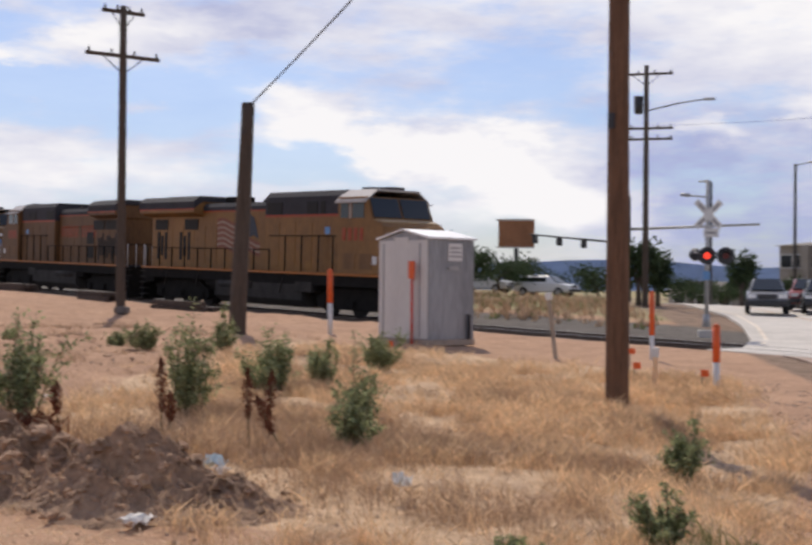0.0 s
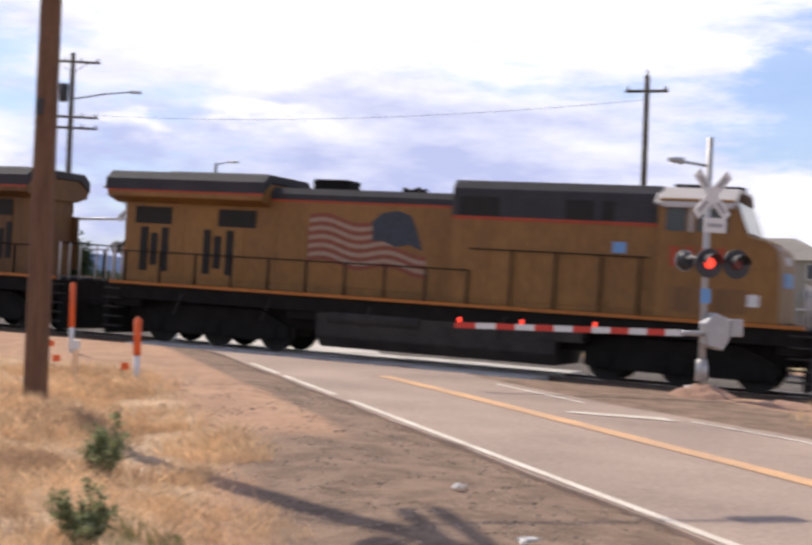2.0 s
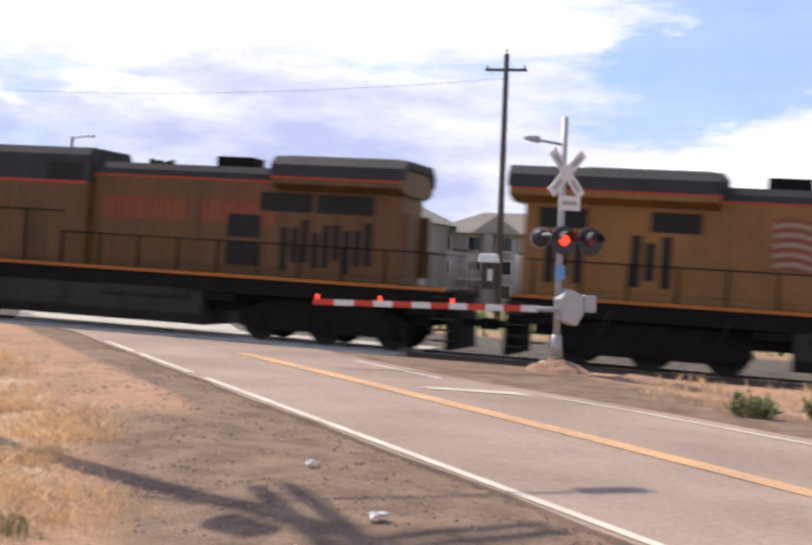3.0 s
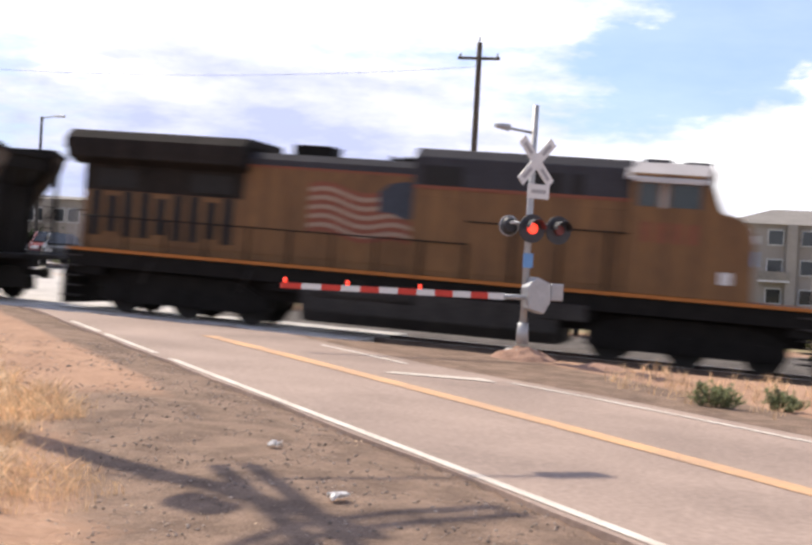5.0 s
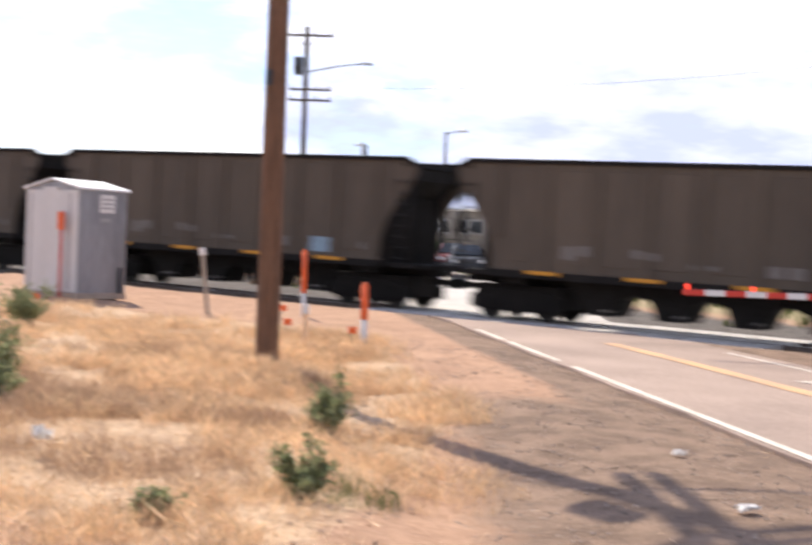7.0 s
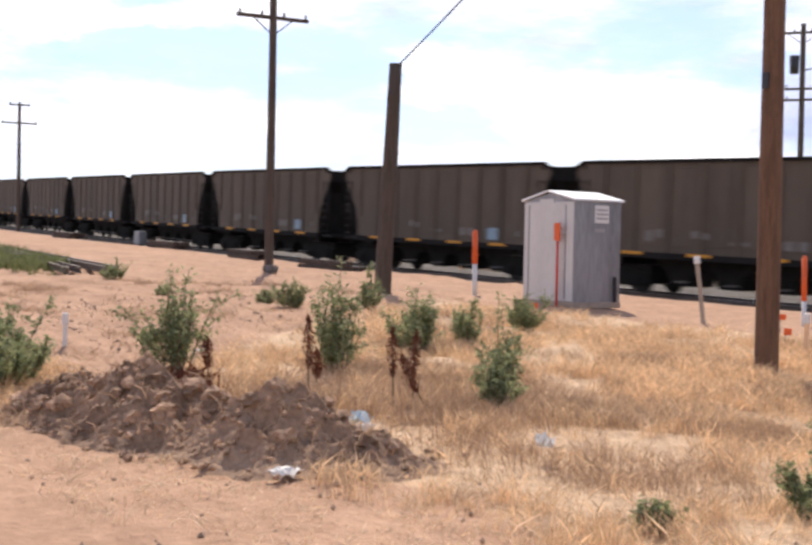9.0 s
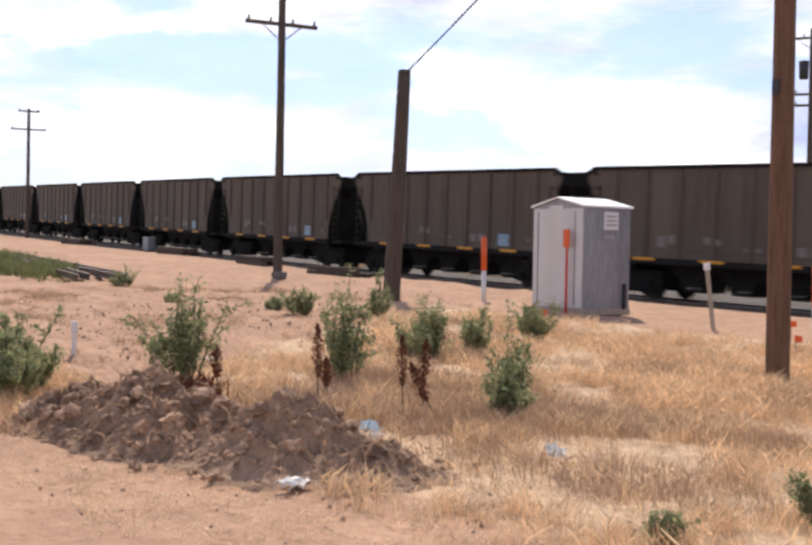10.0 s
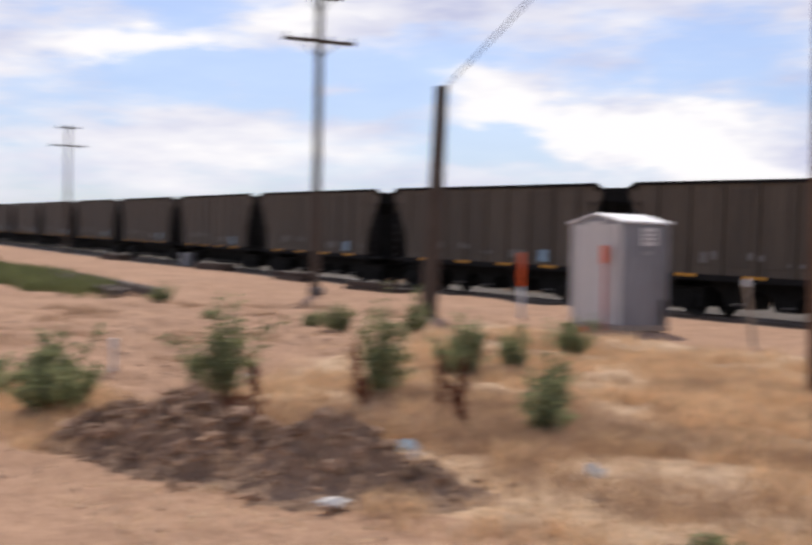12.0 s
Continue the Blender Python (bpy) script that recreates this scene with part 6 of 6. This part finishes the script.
blades("low_weeds", scatter(14000, weedy, 6, (-34, -12, 6.5, 21)), 0.05, 0.24, 0.008, 1.3, "dead_brush", 14, "sparse dry weeds on the dirt")
blades("green_verge", scatter(11000, lambda x, y: (1 - step(0.5, 1.0, abs((x + 49) / 13) ** 2 + abs((y - 16.6 - (x + 49) * -0.16) / 2.2) ** 2)) * max(0.1, 0.55 + noise.noise(Vector((x * 0.5, y * 0.5, 1)))), 7, (-64, -34, 11, 24)), 0.25, 0.65, 0.035, 0.9, "green_grass", 15, "patch of green grass beside old rails")
blades("field_grass", scatter(9000, lambda x, y: max(0.0, 0.5 + noise.noise(Vector((x * 0.1, y * 0.1, 3.0)))) * (1 if across(x, y) > 15.5 or across(x, y) < 4.5 else 0), 8, (-60, 14, 39, 75)), 0.2, 0.55, 0.05, 0.8, "green_grass", 16, "grey-green grass on the field beyond the track")
blades("bank_grass", scatter(7000, lambda x, y: max(0.0, 0.5 + noise.noise(Vector((x * 0.2, y * 0.2, 6.0)))) * (1 if across(x, y) < 4.2 else 0), 9, (-60, -28, 39, 62)), 0.25, 0.7, 0.05, 0.8, "dead_brush", 17, "dry grass bank beyond the track")
blades("dry_grass", scatter(2200, lambda x, y: step(12.6, 13.4, across(x, y)) * (1 - step(3, 5, abs(y - 24))), 19, (-3, 8, 17, 29)), 0.12, 0.4, 0.014, 0.9, "dry_grass", 18, "dry grass by the far side of the road")


def weed(x, y, h, w, seed, label, lift=0.0, dense=1.0, material="leaf"):
    """A leafy roadside weed: thin stems from one root, small leaves along them."""
    W = thing("weed_bush", label, "weed", pose(x, y, land(x, y) + lift), "green weeds")
    rng = random.Random(seed)
    bm = bmesh.new()
    segs = []
    for k in range(int(9 + 15 * w)):
        a, spread = rng.uniform(0, 6.28), math.sqrt(rng.uniform(0.0, 1.0))
        lobe = 1 + 0.35 * math.sin(a * 2 + seed)
        root = Vector((math.cos(a), math.sin(a), 0)) * w * 0.16 * spread
        out = Vector((math.cos(a), math.sin(a), 0)) * w * rng.uniform(0.2, 0.68) * spread * lobe
        tall = rng.choice((0.55, 0.7, 0.8, 0.95, 1.15))
        top = out + Vector((rng.gauss(0, 0.05), rng.gauss(0, 0.05), h * tall * rng.uniform(0.9, 1.1) * (1.15 - 0.5 * spread)))
        mid = root.lerp(top, 0.45) + Vector((rng.gauss(0, 0.04), rng.gauss(0, 0.04), 0))
        rod(bm, root - Vector((0, 0, 0.05)), mid, 0.011, 0.008, 4, False)
        rod(bm, mid, top, 0.008, 0.003, 4, False)
        segs += [(root.lerp(mid, 0.45), mid), (mid, top), (mid, top)]
        for _ in range(4):
            p = root.lerp(top, rng.uniform(0.2, 0.9))
            q = p + Vector((rng.gauss(0, 0.09), rng.gauss(0, 0.09), rng.uniform(0.03, 0.16))) * (0.6 + h * 0.6)
            rod(bm, p, q, 0.005, 0.003, 3, False)
            segs.append((p, q))
    tagged(part("stem", bm, "stem", W), kind="stuff")
    A, B = np.array([tuple(s[0]) for s in segs]), np.array([tuple(s[1]) for s in segs])

    def along_stems(r, n):
        k = r.integers(0, len(segs), n)
        u = r.uniform(0.0, 1.05, (n, 1))
        return A[k] + (B[k] - A[k]) * u + r.normal(size=(n, 3)) * 0.022 * (0.5 + h)
    v, f = leaf_cloud(int(2300 * dense * (0.4 + w) * (0.4 + h)), along_stems, 0.026, seed)
    ob = new("leaves", raw_mesh("leaves", v, f, material))
    ob.parent = W


WEEDS = ((-12.0, 6.1, 0.9, 0.85, 0.45), (-14.0, 9.3, 1.15, 0.62, 0), (-15.8, 11.9, 1.05, 0.85, 0), (-16.3, 13.3, 0.75, 0.6, 0), (-11.6, 9.95, 1.05, 0.48, 0), (-17.9, 15.9, 0.8, 0.75, 0),
         (-24.1, 14.9, 0.6, 0.8, 0), (-25.6, 15.1, 0.32, 0.5, 0), (-28.6, 14.1, 0.28, 0.3, 0), (-23.4, 16.4, 0.75, 0.7, 0), (-14.3, 5.15, 0.78, 1.5, 0), (-15.9, 4.7, 0.8, 1.35, 0),
         (-7.75, 10.9, 0.6, 0.42, 0), (-5.98, 8.05, 0.4, 0.34, 0), (-10.5, 8.95, 0.62, 0.4, 0), (-0.9, 21.4, 0.4, 0.8, 0), (0.1, 21.9, 0.35, 0.7, 0), (-6.1, 6.6, 0.18, 0.1, 0), (-34.5, 15.6, 0.5, 0.8, 0))
for k, (x, y, h, w, lift) in enumerate(WEEDS):
    weed(x, y, h, w, 100 + k, "grey-green leafy weed growing in dry soil" if h > 0.45 else "small low green weed on the verge", lift, 0.9 if k in (0, 4) else (1.9 if k in (10, 11) else 1.2))


def dock(x, y, h, lean, seed):
    """A dead dock stalk with a rust-brown seed head."""
    D = thing("dock_stalk", "dead dock stalk with rust-brown seed head", "plant", pose(x, y, land(x, y), 0, lean, seed * 40), "dead dock stalks")
    rods("stalk", [((0, 0, -0.05), (0.02, 0, h * 0.6), 0.012, 0.009, 5), ((0.02, 0, h * 0.6), (0.03, 0.01, h), 0.008, 0.003, 5)], "stem", D)

    def spike(r, n):
        u = r.uniform(0, 1, n)
        wd = 0.036 * np.sin(np.pi * np.clip(u * 0.9 + 0.08, 0, 1))
        return np.stack([0.02 + r.normal(size=n) * wd, r.normal(size=n) * wd, h * (0.42 + 0.6 * u)], 1)
    v, f = leaf_cloud(700, spike, 0.016, seed)
    ob = tagged(new("seed_head", raw_mesh("seed_head", v, f, "seed_head")), kind="stuff")
    ob.parent = D


for k, (x, y, h, lean) in enumerate(((-11.7, 7.45, 0.92, -3), (-11.1, 8.1, 0.85, 3), (-11.3, 8.5, 0.8, -4), (-10.6, 8.2, 0.7, 24), (-12.8, 6.9, 0.6, 4), (-12.3, 7.95, 0.55, 10))):
    dock(x, y, h, lean, 3 + k)
blades("dead_stems", scatter(1500, lambda x, y: 1 - step(0.5, 1.0, ((x + 11.3) / 1.3) ** 2 + ((y - 8.1) / 1.0) ** 2), 41, (-13, -9.6, 6.8, 9.4)), 0.15, 0.5, 0.008, 0.5, "dead_brush", 42, "dead brown stems round the dock stalks")


def clods():
    """A dumped heap of dark soil: a lumpy mound under many clods."""
    H = thing("soil_heap", "dumped heap of dark brown soil clods and roots", "soil heap", pose(-10.45, 5.45, land(-10.45, 5.45)))
    ax = Vector((2.9, 1.15, 0)).normalized()
    ay = Vector((-ax.y, ax.x, 0))

    def top(u, v):
        a = math.exp(-((u + 0.5) / 0.95) ** 2 - (v / 0.6) ** 2) * 0.60 + math.exp(-((u - 1.05) / 0.5) ** 2 - ((v + 0.05) / 0.52) ** 2) * 0.52
        a += math.exp(-((u + 1.75) / 0.6) ** 2 - ((v - 0.1) / 0.5) ** 2) * 0.26 + math.exp(-((u - 1.9) / 0.4) ** 2 - ((v - 0.1) / 0.5) ** 2) * 0.16
        k = 0.5 + 0.5 * noise.noise(Vector((u * 2.6, v * 2.6, 0)))
        lumps = 0.42 * (0.32 - abs(noise.noise(Vector((u * 3.1, v * 3.1, 7.0))))) + 0.11 * (0.35 - abs(noise.noise(Vector((u * 9, v * 9, 3.0)))))
        return a * (0.75 + 0.5 * k) + lumps * min(1.0, a * 4) - 0.12 - 0.1 * step(0.85, 1.25, abs(v))
    bm = bmesh.new()
    n, m = 150, 75
    g = [[None] * (m + 1) for _ in range(n + 1)]
    for i in range(n + 1):
        for j in range(m + 1):
            u, v = -2.8 + 5.6 * i / n, -1.3 + 2.6 * j / m
            p = ax * u + ay * v
            g[i][j] = bm.verts.new((p.x, p.y, top(u, v) + 0.02 * noise.noise(Vector((u * 25, v * 25, 2)))))
    for i in range(n):
        for j in range(m):
            bm.faces.new((g[i][j], g[i + 1][j], g[i + 1][j + 1], g[i][j + 1]))
    part("mound", bm, "clod", H)
    rng = random.Random(9)
    base = bmesh.new()
    bmesh.ops.create_icosphere(base, subdivisions=2, radius=1)
    bv = np.array([tuple(v.co) for v in base.verts])
    bf = np.array([[v.index for v in f.verts] for f in base.faces])
    base.free()
    V, F = [], []
    count = 0
    while count < 1500:
        u, v = rng.uniform(-2.5, 2.3), rng.uniform(-1.05, 1.0)
        z = top(u, v)
        if z < 0.0 and rng.random() > 0.1:
            continue
        p = ax * u + ay * v
        s = rng.uniform(0.01, 0.034) * (2.8 if rng.random() < 0.1 and z > 0.03 else 1)
        off = Vector((rng.uniform(0, 50), rng.uniform(0, 50), 0))
        w = np.array([q * (1 + 0.8 * noise.noise(Vector(q) * 1.6 + off) + 0.45 * noise.noise(Vector(q) * 4 + off)) for q in bv]) * s * np.array([1, rng.uniform(0.75, 1.2), rng.uniform(0.6, 0.9)])
        V.append(w + np.array([p.x, p.y, max(z, -0.03) - s * 0.1]))
        F.append(bf + len(bv) * count)
        count += 1
    ob = new("loose_soil", raw_mesh("loose_soil", np.concatenate(V), np.concatenate(F), "clod"))
    ob.parent = H
    tagged(ob, "loose crumbly soil clods", kind="stuff")
    pts = []
    while len(pts) < 1100:
        u, v = rng.uniform(-2.5, 2.3), rng.uniform(-0.9, 0.9)
        if top(u, v) > 0:
            p = ax * u + ay * v
            pts.append((p.x, p.y, top(u, v)))
    tagged(blades("dead_root", pts, 0.05, 0.26, 0.007, 1.6, "dead_brush", 31, "", parent=H), kind="stuff")


clods()
blades("dead_stems", [(x, y, z + 0.25) for x, y, z in scatter(1300, lambda x, y: 1 - step(0.4, 1.0, ((x + 11.75) / 0.6) ** 2 + ((y - 5.85) / 0.5) ** 2), 61, (-12.6, -11.0, 5.2, 6.6))], 0.1, 0.42, 0.008, 0.7, "seed_head", 62, "dark dead stems on the soil heap under a green weed")


def dirt_mound(x, y, r, h, seed, material="red_dirt", label="low mound of reddish dirt round the signal footing"):
    """A small mound of reddish dirt thrown up at a footing."""
    bm = bmesh.new()
    n, m = 14, 28
    top = bm.verts.new((0, 0, h))
    ring = None
    for i in range(1, n + 1):
        u = i / n
        cur = []
        for j in range(m):
            a = 2 * math.pi * j / m
            rr = r * u * (1 + 0.25 * noise.noise(Vector((math.cos(a) * 1.5, math.sin(a) * 1.5, seed))))
            zz = h * math.cos(u * 1.57) ** 1.3 * (1 + 0.5 * noise.noise(Vector((math.cos(a) * u * 4, math.sin(a) * u * 4, seed + 3)))) - 0.12 * u ** 3
            px, py = rr * math.cos(a), rr * math.sin(a)
            cur.append(bm.verts.new((px, py, zz + gz(x + px, y + py) - gz(x, y))))
        for j in range(m):
            if ring is None:
                bm.faces.new((top, cur[j], cur[(j + 1) % m]))
            else:
                bm.faces.new((ring[j], cur[j], cur[(j + 1) % m], ring[(j + 1) % m]))
        ring = cur
    ob = part("dirt_mound", bm, material)
    ob.matrix_basis = pose(x, y, land(x, y))
    return tagged(ob, label, "dirt mound")


dirt_mound(-64.5, 18.9, 2.3, 1.15, 8.0, "clod", "dark brown soil mound beside green grass")
dirt_mound(-62.3, 17.9, 1.6, 0.75, 11.0, "clod", "small dark soil mound beside green grass")
dirt_mound(-5.1, 27.6, 0.85, 0.24, 2.0)
dirt_mound(-3.4, 27.2, 0.9, 0.1, 5.0)


def stones():
    """Pebbles and crumbs over the bare dirt and gravel."""
    rng = random.Random(12)
    r = np.random.default_rng(8)
    octa = np.array([(1, 0, 0), (-1, 0, 0), (0, 1, 0), (0, -1, 0), (0, 0, 1), (0, 0, -1)], float)
    of = np.array([(0, 2, 4), (2, 1, 4), (1, 3, 4), (3, 0, 4), (2, 0, 5), (1, 2, 5), (3, 1, 5), (0, 3, 5)])
    for name, material, n, region, smax in (("gravel_stones", "pebble", 6500, lambda x, y: 1.2 < across(x, y) < 5.8 and noise.noise(Vector((x * 1.3, y * 1.3, 2.0))) > -0.1, 0.022), ("dirt_crumbs", "crumb", 2600, lambda x, y: across(x, y) < -4 or y < 8, 0.03), ("soil_lumps", "crumb", 1300, lambda x, y: across(x, y) < -5 and y > 8 and noise.noise(Vector((x * 0.4, y * 0.8, 8.0))) > 0.08, 0.05), ("ballast_stones", "ballast", 6000, None, 0.06)):
        V, F, k = [], [], 0
        while k < n:
            if region:
                x, y = rng.uniform(-30, 0), rng.uniform(2.5, 21)
                if not region(x, y):
                    continue
                z = land(x, y)
            else:
                s0 = rng.uniform(-60, 6)
                if -22.6 < s0 < -10.2:
                    continue
                d = -rng.uniform(0.9, 3.1)
                tx, ty, a = track(s0)
                x, y = tx - math.sin(a) * d, ty + math.cos(a) * d
                z = rail_z(s0) - 0.22 - max(0, -d - 1.75) * 0.35
            s = rng.uniform(0.25, 1.0) ** 2 * smax
            V.append(octa * s * r.uniform(0.7, 1.3, (6, 1)) * np.array([1, 0.9, 0.7]) + np.array([x, y, z + s * 0.3]))
            F.append(of + 6 * k)
            k += 1
        tagged(new(name, raw_mesh(name, np.concatenate(V), np.concatenate(F), material)), "loose small stones and crumbs", "stones", kind="stuff")


stones()


def scrap(name, x, y, size, material, label, seed, lift=0.03):
    """A crumpled piece of litter."""
    rng = random.Random(seed)
    bm = bmesh.new()
    n = 6
    g = [[bm.verts.new(((i / n - 0.5) * size[0] + rng.gauss(0, 0.01), (j / n - 0.5) * size[1] + rng.gauss(0, 0.01), lift + rng.uniform(0, size[2]))) for j in range(n + 1)] for i in range(n + 1)]
    for i in range(n):
        for j in range(n):
            bm.faces.new((g[i][j], g[i + 1][j], g[i + 1][j + 1], g[i][j + 1]))
    r = bmesh.ops.extrude_face_region(bm, geom=bm.faces[:])
    for v in r["geom"]:
        if isinstance(v, bmesh.types.BMVert):
            v.co.z -= 0.012
    ob = part(name, bm, material)
    ob.matrix_basis = pose(x, y, land(x, y), 0, 0, seed * 37)
    return tagged(ob, label, "litter", "litter on the verge")


scrap("plastic_bag", -10.2, 7.06, (0.18, 0.16, 0.13), "plastic_bag", "crumpled pale blue plastic bag in the grass", 1, 0.06)
scrap("paper_scrap", -9.9, 6.9, (0.18, 0.12, 0.1), "litter", "crumpled white paper scrap", 2, 0.06)
scrap("paper_scrap", -8.61, 5.29, (0.26, 0.16, 0.07), "litter", "flat white paper litter by the soil heap", 3)
scrap("paper_cup", -8.2, 7.55, (0.26, 0.12, 0.12), "litter", "white crushed cup lying in straw", 4, 0.14)
scrap("paper_scrap", -9.0, 6.3, (0.2, 0.14, 0.12), "line_white", "dusty pale paper scrap", 5)
scrap("paper_scrap", -3.2, 10.0, (0.16, 0.12, 0.05), "litter", "small pale scrap on the gravel", 6)
scrap("paper_scrap", -4.6, 12.2, (0.12, 0.1, 0.05), "litter", "small white scrap on the gravel shoulder", 7)
scrap("paper_scrap", -17.4, 9.2, (0.3, 0.12, 0.03), "litter", "white scrap on the dirt", 8)


def old_rail(x0, y0, x1, y1, label):
    bm = bmesh.new()
    for dz, dy in ((0, 0), (0.02, 0.35)):
        a, b = Vector((x0, y0 + dy, land(x0, y0) + 0.12 + dz)), Vector((x1, y1 + dy, land(x1, y1) + 0.12 + dz))
        d = (b - a).normalized()
        s = Vector((-d.y, d.x, 0))
        for off, w, h in ((0, 0.14, 0.02), (0.08, 0.03, 0.14), (0.16, 0.07, 0.04)):
            c = (a + b) / 2 + Vector((0, 0, off - 0.05))
            box(bm, c, ((b - a).length, w, h), math.atan2(d.y, d.x), 1, math.asin(-d.z))
    ob = part("spare_rails", bm, "steel_rail")
    return tagged(ob, label, "rails", "spare rails", "stuff")


old_rail(-56, 19.9, -36.2, 16.1, "two rusty spare rails lying in green grass")
old_rail(-52, 18.2, -36.8, 15.2, "rusty spare rail lying on the dirt")


def tie_pile(x, y, rz, n, seed):
    T = thing("tie_pile", "low pile of dark old wooden railway ties", "ties", pose(x, y, land(x, y), 0, 1.5, rz), "piles of ties")
    rng = random.Random(seed)
    for k in range(n):
        boxes("tie", [((rng.uniform(-0.2, 0.2), (k % 4) * 0.27 - 0.4, 0.1 + 0.19 * (k // 4)), (2.5, 0.23, 0.18), rng.uniform(-0.05, 0.05))], "tie_wood", T, bevel=0.012)


tie_pile(-41.2, 27.3, 15, 5, 1)
tie_pile(-50.5, 29.0, -5, 7, 2)
tie_pile(-62.0, 31.0, 5, 7, 3)
tie_pile(-80.0, 33.0, 5, 8, 4)
tie_pile(-60.5, 18.6, -12, 8, 6)
blades("dark_brush", scatter(1800, lambda x, y: 1 - step(0.6, 1.0, ((x + 64) / 3.5) ** 2 + ((y - 18.6) / 1.6) ** 2), 33, (-68, -59, 16, 22)), 0.4, 1.1, 0.05, 1.0, "dead_brush", 34, "dead brown brush round the soil mounds")


def cabinet(x, y, h, label):
    C = thing("relay_case", label, "cabinet", pose(x, y, land(x, y)))
    boxes("case", [((0, 0, h * 0.55), (0.7, 0.5, h * 0.9))], "shed_grey", C, bevel=0.03)
    rods("leg", [((0, 0, -0.1), (0, 0, h * 0.2), 0.08, 0.08, 8)], "dark_metal", C)


cabinet(-74.0, 35.0, 0.9, "small grey relay case beside the track")
cabinet(-6.0, 41.0, 1.8, "grey relay case on a post beyond the track")

# ties under the rails, single pieces near the crossing
tie_mesh = None
for k in range(150):
    s = -95 + k * 0.62
    if -22.6 < s < -10.2:
        continue
    x, y, a = track(s)
    if tie_mesh is None:
        bm = bmesh.new()
        box(bm, (0, 0, 0), (0.23, 2.6, 0.16))
        tie_mesh = mesh_of(bm, "tie", "tie_wood")
    t = new("tie", tie_mesh)
    t.parent = railway
    t.matrix_basis = pose(x, y, rail_z(s) - 0.245, 0, math.degrees(-math.atan(SLOPE)), math.degrees(a))


# ------------------------------------------------------------ motion of the train


def motions():
    for ob, off, back in train:
        walk(ob, [(t / 2, train_pose(way(t / 2) - off, back)) for t in range(25)])
    # wheelsets roll on the rails: all of the locomotives', and those of the first hoppers
    for ob, off, back in train[:9]:
        for w in ob.children_recursive:
            if w.name.startswith("wheelset"):
                c = w.matrix_basis.translation.copy()
                turn = math.degrees(SPEED / c.z / FPS) * (-1 if back else 1)
                walk(w, [(f / FPS, pose(*c, 0, turn * f, 0)) for f in range(12 * FPS + 1)])


motions()
